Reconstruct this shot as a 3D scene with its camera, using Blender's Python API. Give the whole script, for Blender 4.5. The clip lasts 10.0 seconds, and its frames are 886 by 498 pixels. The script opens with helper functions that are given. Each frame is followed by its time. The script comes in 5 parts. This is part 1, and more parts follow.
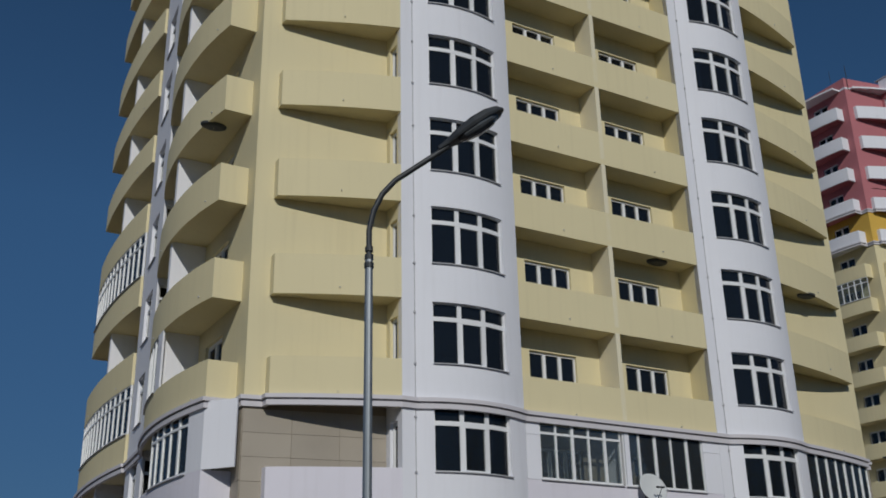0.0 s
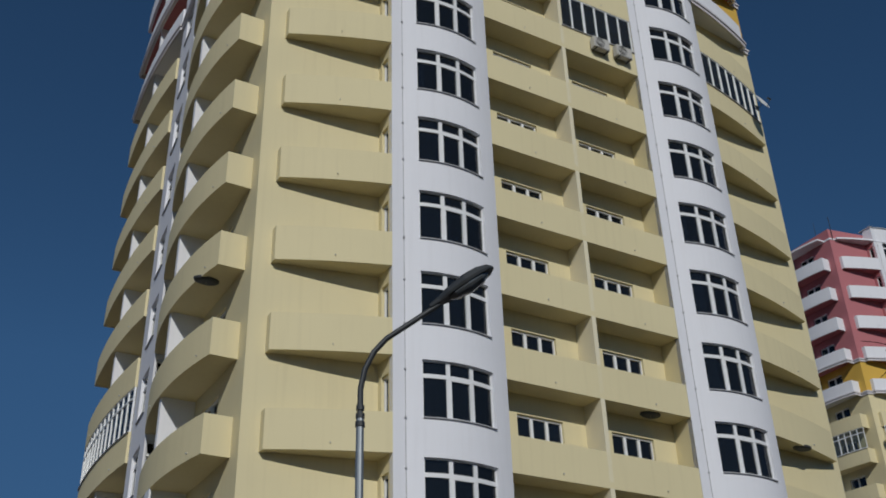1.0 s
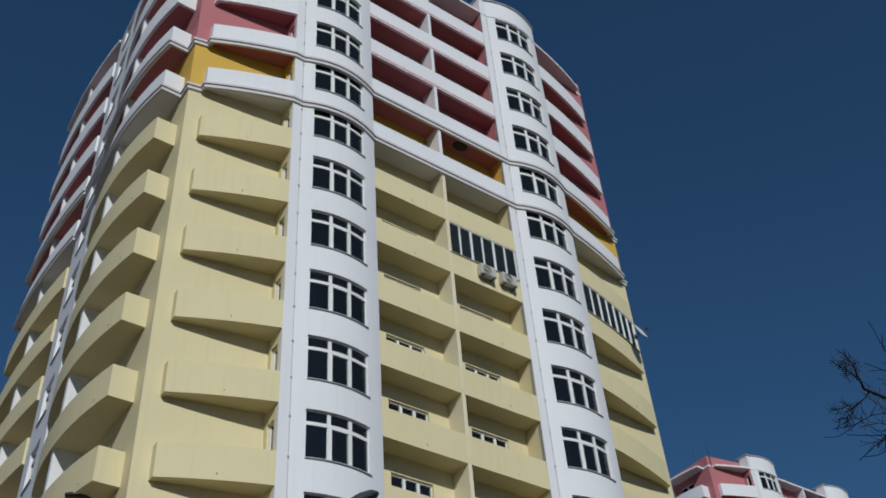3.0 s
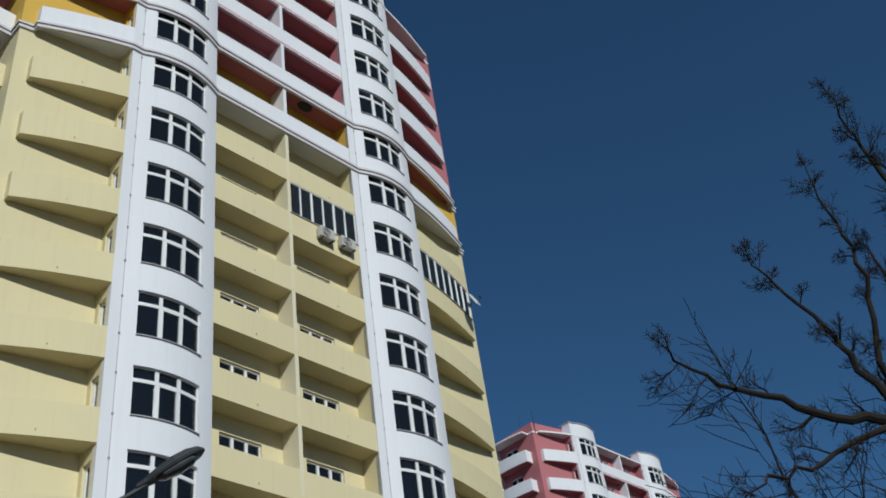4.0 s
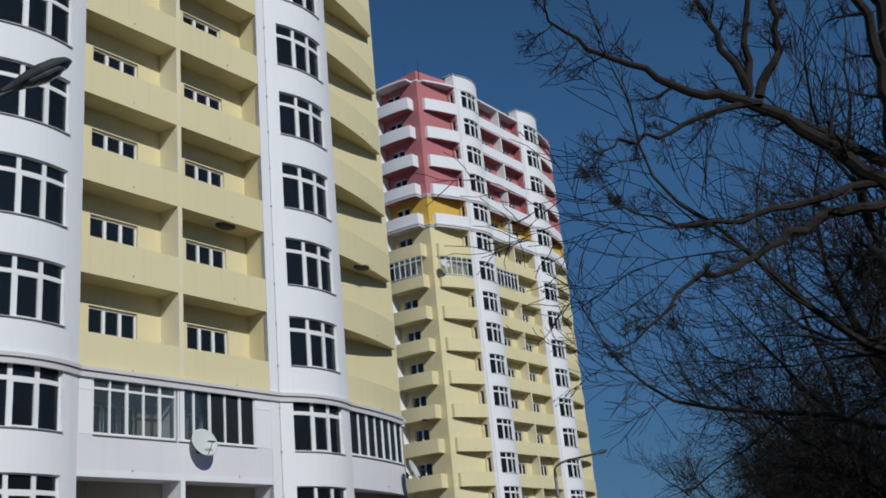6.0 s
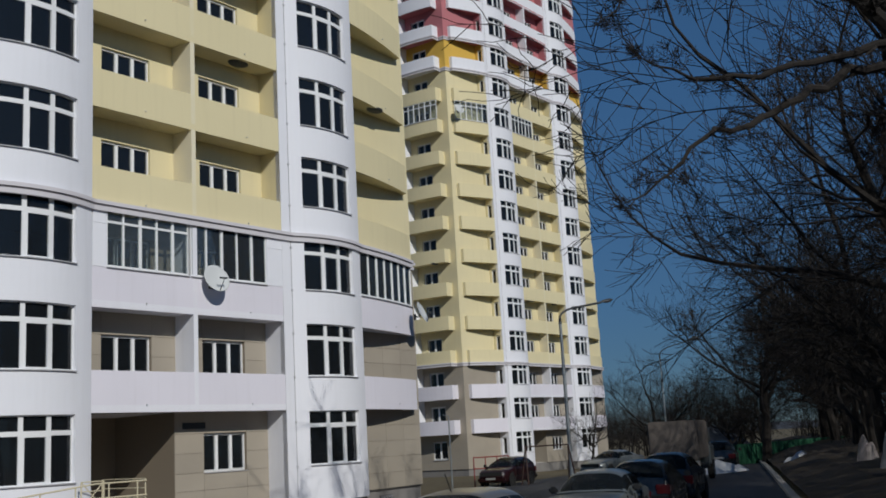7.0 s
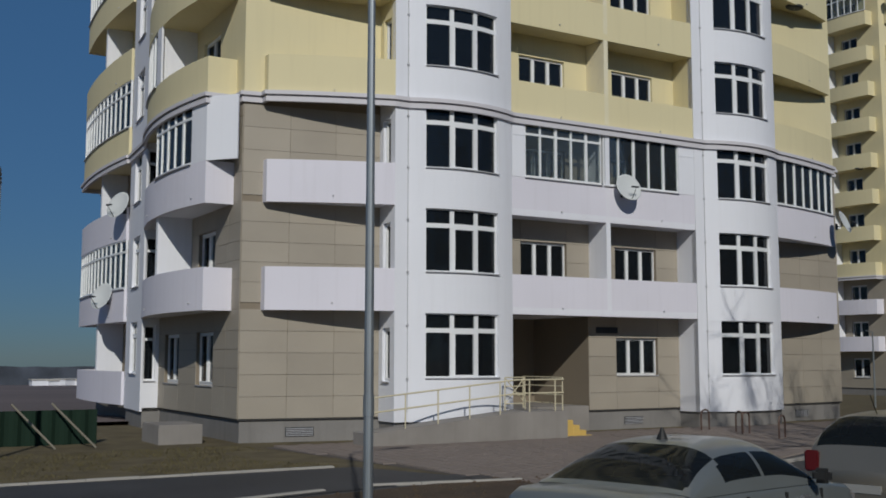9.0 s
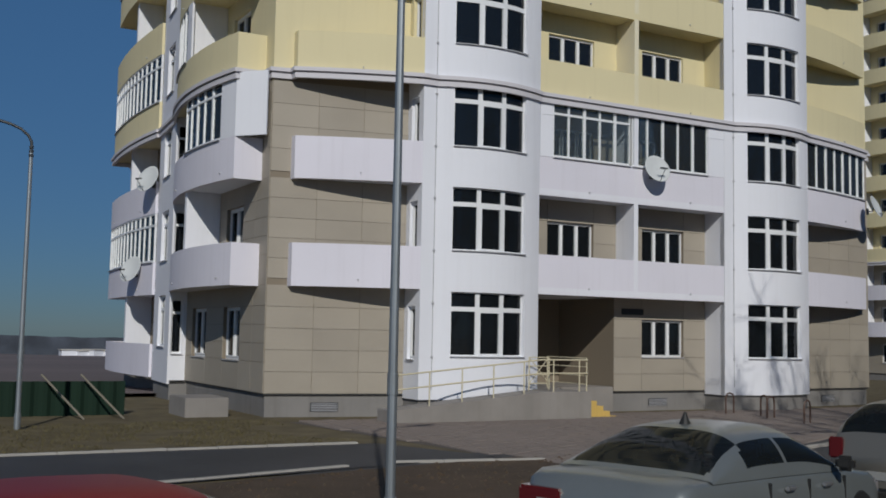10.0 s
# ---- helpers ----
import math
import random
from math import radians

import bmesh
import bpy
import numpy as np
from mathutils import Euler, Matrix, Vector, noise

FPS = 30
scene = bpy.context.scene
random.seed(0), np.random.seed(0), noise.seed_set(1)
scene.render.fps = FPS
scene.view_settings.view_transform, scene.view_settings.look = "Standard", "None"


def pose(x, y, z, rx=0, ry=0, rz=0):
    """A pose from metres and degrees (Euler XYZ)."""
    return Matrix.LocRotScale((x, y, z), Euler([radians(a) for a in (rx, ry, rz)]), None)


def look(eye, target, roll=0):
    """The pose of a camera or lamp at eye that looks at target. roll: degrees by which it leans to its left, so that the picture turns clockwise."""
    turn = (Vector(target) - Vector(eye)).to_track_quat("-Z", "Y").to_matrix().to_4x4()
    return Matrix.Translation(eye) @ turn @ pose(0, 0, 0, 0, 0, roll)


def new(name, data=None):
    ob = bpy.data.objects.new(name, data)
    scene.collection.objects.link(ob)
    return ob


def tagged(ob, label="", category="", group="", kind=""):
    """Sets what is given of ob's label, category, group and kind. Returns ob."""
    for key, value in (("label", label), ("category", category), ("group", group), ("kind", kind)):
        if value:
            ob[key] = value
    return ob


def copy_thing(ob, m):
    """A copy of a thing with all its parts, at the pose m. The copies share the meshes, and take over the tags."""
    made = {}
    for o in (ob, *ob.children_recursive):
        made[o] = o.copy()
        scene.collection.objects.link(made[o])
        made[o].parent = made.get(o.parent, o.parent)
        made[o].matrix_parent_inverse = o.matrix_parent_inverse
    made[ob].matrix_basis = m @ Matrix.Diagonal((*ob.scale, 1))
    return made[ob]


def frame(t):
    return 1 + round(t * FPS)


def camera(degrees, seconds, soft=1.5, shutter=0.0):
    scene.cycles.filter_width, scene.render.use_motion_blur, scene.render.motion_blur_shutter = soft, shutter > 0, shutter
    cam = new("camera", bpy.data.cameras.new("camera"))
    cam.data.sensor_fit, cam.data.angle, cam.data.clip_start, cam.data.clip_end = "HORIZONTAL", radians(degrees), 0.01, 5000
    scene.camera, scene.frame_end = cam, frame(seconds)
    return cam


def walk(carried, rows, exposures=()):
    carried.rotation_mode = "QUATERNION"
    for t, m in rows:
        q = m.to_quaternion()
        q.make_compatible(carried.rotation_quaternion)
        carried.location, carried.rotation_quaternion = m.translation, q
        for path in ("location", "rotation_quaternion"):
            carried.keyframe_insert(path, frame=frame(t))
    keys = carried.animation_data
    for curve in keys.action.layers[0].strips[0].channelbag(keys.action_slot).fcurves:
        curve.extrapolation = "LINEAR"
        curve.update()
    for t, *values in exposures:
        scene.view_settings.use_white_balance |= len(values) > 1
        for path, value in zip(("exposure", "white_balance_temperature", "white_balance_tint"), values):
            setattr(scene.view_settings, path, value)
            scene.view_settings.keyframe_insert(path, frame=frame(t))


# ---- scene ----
cam = camera(45.97, 10.0, soft=1.8)
PATH = [
    (0.0, pose(0.420, 0.287, 2.262, 112.062, 1.105, -29.721)),
    (0.5, pose(0.388, 0.248, 2.279, 116.397, 1.408, -29.835)),
    (1.0, pose(0.363, 0.179, 2.301, 120.283, 1.547, -30.027)),
    (1.5, pose(0.321, 0.119, 2.287, 123.941, 1.505, -30.306)),
    (2.0, pose(0.232, 0.008, 2.235, 127.906, 1.698, -31.367)),
    (2.5, pose(0.115, -0.147, 2.153, 131.470, 2.512, -33.130)),
    (4.0, pose(-0.016, -0.383, 1.945, 129.104, 7.242, -44.519)),
    (4.5, pose(-0.114, -0.524, 1.841, 124.198, 7.802, -48.868)),
    (5.0, pose(-0.139, -0.618, 1.760, 117.689, 7.273, -51.299)),
    (5.5, pose(-0.110, -0.670, 1.722, 113.253, 6.338, -52.015)),
    (7.0, pose(-0.059, -0.713, 1.748, 100.512, 3.229, -52.483)),
    (7.5, pose(-0.119, -0.734, 1.741, 97.633, 2.331, -49.657)),
    (8.0, pose(-0.124, -0.737, 1.725, 96.216, 1.784, -44.402)),
    (8.5, pose(-0.187, -0.741, 1.766, 96.070, 0.751, -38.340)),
    (9.0, pose(-0.319, -0.845, 1.797, 95.983, -0.039, -30.623)),
    (9.5, pose(-0.412, -0.916, 1.798, 95.521, -0.543, -26.061)),
    (10.0, pose(-0.326, -0.874, 1.827, 94.741, -1.085, -29.249)),
]
walk(cam, PATH, [(0.0, -0.24, 6450, 8), (2.5, 0.0, 6400, 6), (4.0, 0.24, 6300, 3), (4.5, 0.36, 6300, 3), (5.5, 0.29, 6300, 4), (7.0, 0.10, 6450, 8), (7.5, 0.22, 6450, 8), (8.0, 0.08, 6450, 8), (8.5, 0.0, 6500, 7), (9.0, -0.07, 6480, 7), (9.5, -0.08, 6450, 8), (10.0, 0.0, 6450, 8)])

# ---- light ----
SUN_WAY = Vector((0.46, 1.0, -0.66)).normalized()
world = bpy.data.worlds.new("World")
scene.world = world
world.use_nodes = True
nt = world.node_tree
sky = nt.nodes.new("ShaderNodeTexSky")
sky.sky_type = 'NISHITA'
sky.sun_disc = False
sky.sun_elevation = math.asin(-SUN_WAY.z)
sky.sun_rotation = math.atan2(-SUN_WAY.x, -SUN_WAY.y)
sky.air_density, sky.dust_density, sky.ozone_density = 0.7, 0.0, 2.0
tint = nt.nodes.new("ShaderNodeMix")
tint.data_type, tint.blend_type = 'RGBA', 'MULTIPLY'
tint.inputs[0].default_value, tint.inputs[7].default_value = 1.0, (0.52, 0.83, 1.0, 1)
nt.links.new(sky.outputs[0], tint.inputs[6])
# a little dry haze dims the sky towards the horizon
tcw, sep, mrw = nt.nodes.new("ShaderNodeTexCoord"), nt.nodes.new("ShaderNodeSeparateXYZ"), nt.nodes.new("ShaderNodeMapRange")
mrw.inputs[1].default_value, mrw.inputs[2].default_value = 0.0, 0.40
low, dim = nt.nodes.new("ShaderNodeMix"), nt.nodes.new("ShaderNodeMix")
low.data_type = dim.data_type = 'RGBA'
dim.blend_type = 'MULTIPLY'
dim.inputs[0].default_value = 1.0
low.inputs[6].default_value, low.inputs[7].default_value = (0.31, 0.27, 0.32, 1), (1, 1, 1, 1)
nt.links.new(tcw.outputs["Generated"], sep.inputs[0])
nt.links.new(sep.outputs[2], mrw.inputs[0])
nt.links.new(mrw.outputs[0], low.inputs[0])
nt.links.new(tint.outputs[2], dim.inputs[6])
nt.links.new(low.outputs[2], dim.inputs[7])
nt.links.new(dim.outputs[2], nt.nodes["Background"].inputs[0])
nt.nodes["Background"].inputs[1].default_value = 0.06
sun_data = bpy.data.lights.new("sun", "SUN")
sun_data.energy, sun_data.angle, sun_data.color = 2.5, radians(0.53), (1.0, 0.96, 0.90)
sun_ob = new("sun", sun_data)
sun_ob.matrix_world = look((0, 0, 80), Vector((0, 0, 80)) + SUN_WAY)

# ---- materials ----
MATS = {}


def mat(name, col, rough=0.7, metal=0.0, var=0.08, scale=3.0, bump=0.15, bscale=60.0, coat=0.0, spec=0.4, stain=0.0, piece=0.0):
    """A painted, stony or metal surface with large stains, fine grain and relief."""
    if name in MATS:
        return MATS[name]
    m = bpy.data.materials.new(name)
    m.use_nodes = True
    t = m.node_tree
    b = t.nodes["Principled BSDF"]
    b.inputs["Roughness"].default_value, b.inputs["Metallic"].default_value = rough, metal
    b.inputs["Coat Weight"].default_value = coat
    b.inputs["Specular IOR Level"].default_value = spec
    tc = t.nodes.new("ShaderNodeTexCoord")
    n1, n2 = t.nodes.new("ShaderNodeTexNoise"), t.nodes.new("ShaderNodeTexNoise")
    geo = t.nodes.new("ShaderNodeNewGeometry")
    n1.inputs["Scale"].default_value, n1.inputs["Detail"].default_value = 1.0 / scale, 6
    n2.inputs["Scale"].default_value, n2.inputs["Detail"].default_value = bscale, 3
    t.links.new(geo.outputs["Position"], n1.inputs["Vector"])
    t.links.new(geo.outputs["Position"], n2.inputs["Vector"])
    hsv = t.nodes.new("ShaderNodeHueSaturation")
    hsv.inputs["Color"].default_value = (*col, 1)
    mr = t.nodes.new("ShaderNodeMapRange")
    mr.inputs[1].default_value, mr.inputs[2].default_value = 0.3, 0.7
    mr.inputs[3].default_value, mr.inputs[4].default_value = 1 - var, 1 + var
    add = t.nodes.new("ShaderNodeMath")
    add.operation = 'MULTIPLY_ADD'
    add.inputs[1].default_value, add.inputs[2].default_value = 0.35, 0.0
    t.links.new(n2.outputs[0], add.inputs[0])
    mix = t.nodes.new("ShaderNodeMath")
    mix.operation = 'MULTIPLY_ADD'
    mix.inputs[1].default_value = 0.65
    t.links.new(n1.outputs[0], mix.inputs[0])
    t.links.new(add.outputs[0], mix.inputs[2])
    t.links.new(mix.outputs[0], mr.inputs[0])
    val = mr.outputs[0]
    if piece:
        oi = t.nodes.new("ShaderNodeObjectInfo")
        pm = t.nodes.new("ShaderNodeMapRange")
        pm.inputs[3].default_value, pm.inputs[4].default_value = 1 - piece, 1 + piece
        t.links.new(oi.outputs["Random"], pm.inputs[0])
        mu = t.nodes.new("ShaderNodeMath")
        mu.operation = 'MULTIPLY'
        t.links.new(val, mu.inputs[0])
        t.links.new(pm.outputs[0], mu.inputs[1])
        val = mu.outputs[0]
    t.links.new(val, hsv.inputs["Value"])
    out = hsv.outputs[0]
    if stain:
        # thin vertical rain streaks
        mp = t.nodes.new("ShaderNodeMapping")
        mp.inputs["Scale"].default_value = (5, 5, 0.25)
        n3 = t.nodes.new("ShaderNodeTexNoise")
        n3.inputs["Scale"].default_value, n3.inputs["Detail"].default_value = 1.0, 4
        t.links.new(geo.outputs["Position"], mp.inputs[0])
        t.links.new(mp.outputs[0], n3.inputs["Vector"])
        r3 = t.nodes.new("ShaderNodeMapRange")
        r3.inputs[1].default_value, r3.inputs[2].default_value = 0.52, 0.75
        r3.inputs[3].default_value, r3.inputs[4].default_value = 0, stain
        t.links.new(n3.outputs[0], r3.inputs[0])
        mc = t.nodes.new("ShaderNodeMix")
        mc.data_type = 'RGBA'
        mc.inputs[7].default_value = (col[0] * .55, col[1] * .52, col[2] * .5, 1)
        t.links.new(r3.outputs[0], mc.inputs[0])
        t.links.new(out, mc.inputs[6])
        out = mc.outputs[2]
    t.links.new(out, b.inputs["Base Color"])
    if bump:
        bp = t.nodes.new("ShaderNodeBump")
        bp.inputs["Strength"].default_value, bp.inputs["Distance"].default_value = bump, 0.01
        t.links.new(n2.outputs[0], bp.inputs["Height"])
        t.links.new(bp.outputs[0], b.inputs["Normal"])
    MATS[name] = m
    return m


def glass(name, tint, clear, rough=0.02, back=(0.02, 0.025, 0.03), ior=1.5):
    """A pane: clear share mixed with a diffuse back tone, with a Fresnel gloss on top."""
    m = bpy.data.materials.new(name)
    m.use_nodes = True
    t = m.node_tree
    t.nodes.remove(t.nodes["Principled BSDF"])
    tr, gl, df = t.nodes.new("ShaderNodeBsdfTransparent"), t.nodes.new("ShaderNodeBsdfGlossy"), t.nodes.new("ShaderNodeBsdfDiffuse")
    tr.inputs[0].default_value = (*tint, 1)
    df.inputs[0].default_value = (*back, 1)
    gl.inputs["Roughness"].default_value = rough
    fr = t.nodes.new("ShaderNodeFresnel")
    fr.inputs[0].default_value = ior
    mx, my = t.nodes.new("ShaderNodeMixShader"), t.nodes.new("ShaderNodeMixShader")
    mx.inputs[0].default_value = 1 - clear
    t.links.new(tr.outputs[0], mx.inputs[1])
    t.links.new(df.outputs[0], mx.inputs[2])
    t.links.new(fr.outputs[0], my.inputs[0])
    t.links.new(mx.outputs[0], my.inputs[1])
    t.links.new(gl.outputs[0], my.inputs[2])
    t.links.new(my.outputs[0], t.nodes["Material Output"].inputs[0])
    return m


YELLOW = mat("yellow_render", (0.72, 0.64, 0.40), 0.85, var=0.05, scale=4, bump=0.2, bscale=90, stain=0.10)
CREAM = mat("cream_render", (0.76, 0.70, 0.52), 0.85, var=0.05, scale=4, bump=0.2, bscale=90)
WHITE = mat("white_render", (0.79, 0.80, 0.85), 0.85, var=0.04, scale=4, bump=0.2, bscale=90, stain=0.08)
LILAC = mat("lilac_white_render", (0.74, 0.72, 0.79), 0.85, var=0.05, scale=3, bump=0.2, bscale=90, stain=0.10)
ORANGE = mat("orange_render", (0.66, 0.42, 0.08), 0.85, var=0.05, scale=4, bump=0.2, bscale=90)
PINK = mat("pink_render", (0.47, 0.17, 0.19), 0.85, var=0.05, scale=4, bump=0.2, bscale=90)
TAN = mat("tan_stone_panel", (0.36, 0.32, 0.262), 0.6, var=0.08, scale=1.5, bump=0.15, bscale=40, piece=0.05)
TANBACK = mat("tan_joint", (0.24, 0.20, 0.15), 0.9, var=0.05)
PLINTH = mat("grey_plinth", (0.22, 0.21, 0.20), 0.8, var=0.15, scale=1.2, bump=0.3, bscale=40, stain=0.3)
SLAB = mat("grey_slab", (0.45, 0.43, 0.40), 0.9, var=0.05)
CORNICE = mat("pale_cornice", (0.62, 0.60, 0.63), 0.7, var=0.05)
# darker cornice copy: the groove's shade is put into its colour
CORNICE_SHADE = mat("cornice_shadow_line", (0.30, 0.29, 0.31), 0.7, var=0.05)
PVC = mat("white_pvc", (0.80, 0.81, 0.82), 0.35, var=0.02, bump=0)
SILL = mat("grey_metal_sill", (0.42, 0.42, 0.44), 0.5, var=0.05, bump=0)
ROOFM = mat("roof_felt", (0.06, 0.06, 0.06), 0.9)
# dim tone for the added block inside the towers
INNER = mat("dim_interior", (0.22, 0.21, 0.20), 0.9)
# the back tones paint in some reflected sky and the rooms behind
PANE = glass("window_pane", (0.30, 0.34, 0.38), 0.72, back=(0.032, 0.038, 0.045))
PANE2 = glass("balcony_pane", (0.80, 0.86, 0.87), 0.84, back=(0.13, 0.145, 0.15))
STEEL = mat("galvanised_steel", (0.34, 0.37, 0.39), 0.45, 0.7, var=0.12, scale=0.6, bump=0.05)
DARKMETAL = mat("dark_metal", (0.05, 0.055, 0.06), 0.5, 0.3, bump=0.05)
RAIL = mat("cream_rail_paint", (0.60, 0.54, 0.38), 0.5, bump=0.05)
DISH = mat("pale_dish", (0.58, 0.60, 0.60), 0.5, bump=0)
BROWNPIPE = mat("brown_pipe", (0.10, 0.06, 0.045), 0.5, bump=0)
STEPS = mat("yellow_step_tile", (0.62, 0.42, 0.12), 0.6, var=0.1)
ACBODY = mat("air_unit_paint", (0.52, 0.51, 0.48), 0.5, var=0.05, bump=0)


# ---- mesh helpers ----
def mesh_of(name, bm, material):
    me = bpy.data.meshes.new(name)
    bmesh.ops.recalc_face_normals(bm, faces=bm.faces)
    bm.to_mesh(me)
    bm.free()
    me.materials.append(material)
    return me


def child(name, me, parent, m=None, label=""):
    ob = new(name, me)
    ob.parent = parent
    if m is not None:
        ob.matrix_basis = m
    return tagged(ob, label)


def part(name, bm, material, parent, label="", m=None):
    return child(name, mesh_of(name, bm, material), parent, m, label)


def thing(name, label, category, m=None, group="", kind=""):
    ob = new(name)
    ob.empty_display_size = 0.2
    if m is not None:
        ob.matrix_basis = m
    return tagged(ob, label, category, group, kind)


def box(bm, x0, x1, y0, y1, z0, z1, m=None):
    g = bmesh.ops.create_cube(bm, size=1)["verts"]
    for v in g:
        v.co = Vector((x0 if v.co.x < 0 else x1, y0 if v.co.y < 0 else y1, z0 if v.co.z < 0 else z1))
    if m is not None:
        bmesh.ops.transform(bm, matrix=m, verts=g)
    return g


def tube(bm, pts, radii, n=8, cap=True):
    """A tapered round bar along points."""
    rings = []
    pts = [Vector(p) for p in pts]
    if not hasattr(radii, "__len__"):
        radii = [radii] * len(pts)
    up = None
    for i, p in enumerate(pts):
        d = (pts[min(i + 1, len(pts) - 1)] - pts[max(i - 1, 0)]).normalized()
        if up is None:
            up = d.orthogonal().normalized()
        side = up - d * up.dot(d)
        up = side.normalized() if side.length > 1e-4 else d.orthogonal().normalized()
        w = d.cross(up)
        rings.append([bm.verts.new(p + (up * math.cos(a) + w * math.sin(a)) * radii[i]) for a in (2 * math.pi * k / n for k in range(n))])
    for a, b in zip(rings, rings[1:]):
        for k in range(n):
            bm.faces.new((a[k], a[(k + 1) % n], b[(k + 1) % n], b[k]))
    if cap:
        bm.faces.new(rings[0][::-1])
        bm.faces.new(rings[-1])
    return rings


def loft(bm, rings, faces=None):
    vs = [[bm.verts.new(p) for p in r] for r in rings]
    for i in range(len(vs) - 1):
        for k in range(len(vs[0]) - 1):
            if faces is None or faces(i, k):
                bm.faces.new((vs[i][k], vs[i + 1][k], vs[i + 1][k + 1], vs[i][k + 1]))
    return vs


def arc(p, q, sag, n=10):
    """Points from p to q, bulging by sag to the right of the way."""
    p, q = Vector(p), Vector(q)
    d = (q - p)
    nrm = Vector((d.y, -d.x)).normalized()
    return [tuple(p + d * t + nrm * sag * (1 - (2 * t - 1) ** 2)) for t in (i / n for i in range(n + 1))]


def offset(path, by):
    """The path moved to its right by that much, mitred."""
    out = []
    P = [Vector(p) for p in path]
    for i, p in enumerate(P):
        ns = []
        for a, b in ((i - 1, i), (i, i + 1)):
            if 0 <= a and b < len(P):
                d = (P[b] - P[a]).normalized()
                ns.append(Vector((d.y, -d.x)))
        n = (ns[0] + ns[-1])
        n = n.normalized() if n.length > 1e-6 else ns[0]
        k = max(0.35, n.dot(ns[0]))
        out.append(tuple(p + n * by / k))
    return out


def ribbon(bm, path, z0, z1, thick, holes=(), caps=True):
    """An upright wall along the path, outside to the right of the way. holes: (first, last point, z from, z to)."""
    inner = offset(path, -thick)
    zs = sorted({z0, z1, *[h[2] for h in holes], *[h[3] for h in holes]})
    n = len(path)
    grid = [[[bm.verts.new((x, y, z)) for z in zs] for x, y in line] for line in (path, inner)]

    def solid(i, j):
        if not (0 <= i < n - 1 and 0 <= j < len(zs) - 1):
            return False
        zm = (zs[j] + zs[j + 1]) / 2
        return not any(h[0] <= i < h[1] and h[2] < zm < h[3] for h in holes)
    for i in range(n - 1):
        for j in range(len(zs) - 1):
            if not solid(i, j):
                continue
            o, q = grid
            bm.faces.new((o[i][j], o[i + 1][j], o[i + 1][j + 1], o[i][j + 1]))
            bm.faces.new((q[i][j], q[i][j + 1], q[i + 1][j + 1], q[i + 1][j]))
            for di, dj, a, b in ((-1, 0, (i, j), (i, j + 1)), (1, 0, (i + 1, j), (i + 1, j + 1)), (0, -1, (i, j), (i + 1, j)), (0, 1, (i, j + 1), (i + 1, j + 1))):
                if not solid(i + di, j + dj) and (caps or dj):
                    bm.faces.new((o[a[0]][a[1]], o[b[0]][b[1]], q[b[0]][b[1]], q[a[0]][a[1]]))


def slab(bm, path, z0, z1):
    """A flat plate with the path as its outline."""
    lo, hi = [bm.verts.new((x, y, z0)) for x, y in path], [bm.verts.new((x, y, z1)) for x, y in path]
    bm.faces.new(lo)
    bm.faces.new(hi)
    for i in range(len(path)):
        j = (i + 1) % len(path)
        bm.faces.new((lo[i], lo[j], hi[j], hi[i]))


def along(path):
    """A function from the way along the path to a place on it."""
    P = [Vector(p) for p in path]
    L = [0.0]
    for a, b in zip(P, P[1:]):
        L.append(L[-1] + (b - a).length)

    def at(s, d=0.0):
        s = min(max(s, 0), L[-1])
        i = max(k for k in range(len(P) - 1) if L[k] <= s + 1e-9)
        way = (P[i + 1] - P[i]).normalized()
        p = P[i] + way * (s - L[i]) + Vector((way.y, -way.x)) * d
        return p
    return at, L[-1]


def bar(bm, at, s0, s1, z0, z1, d0, d1, n=1):
    """A bar on a path, from s0 to s1, z0 to z1, with depths d0 to d1 outwards."""
    rings = []
    for k in range(n + 1):
        s = s0 + (s1 - s0) * k / n
        a, b = at(s, d0), at(s, d1)
        rings.append([bm.verts.new((p.x, p.y, z)) for p, z in ((a, z0), (b, z0), (b, z1), (a, z1))])
    for a, b in zip(rings, rings[1:]):
        for k in range(4):
            bm.faces.new((a[k], a[(k + 1) % 4], b[(k + 1) % 4], b[k]))
    bm.faces.new(rings[0])
    bm.faces.new(rings[-1][::-1])


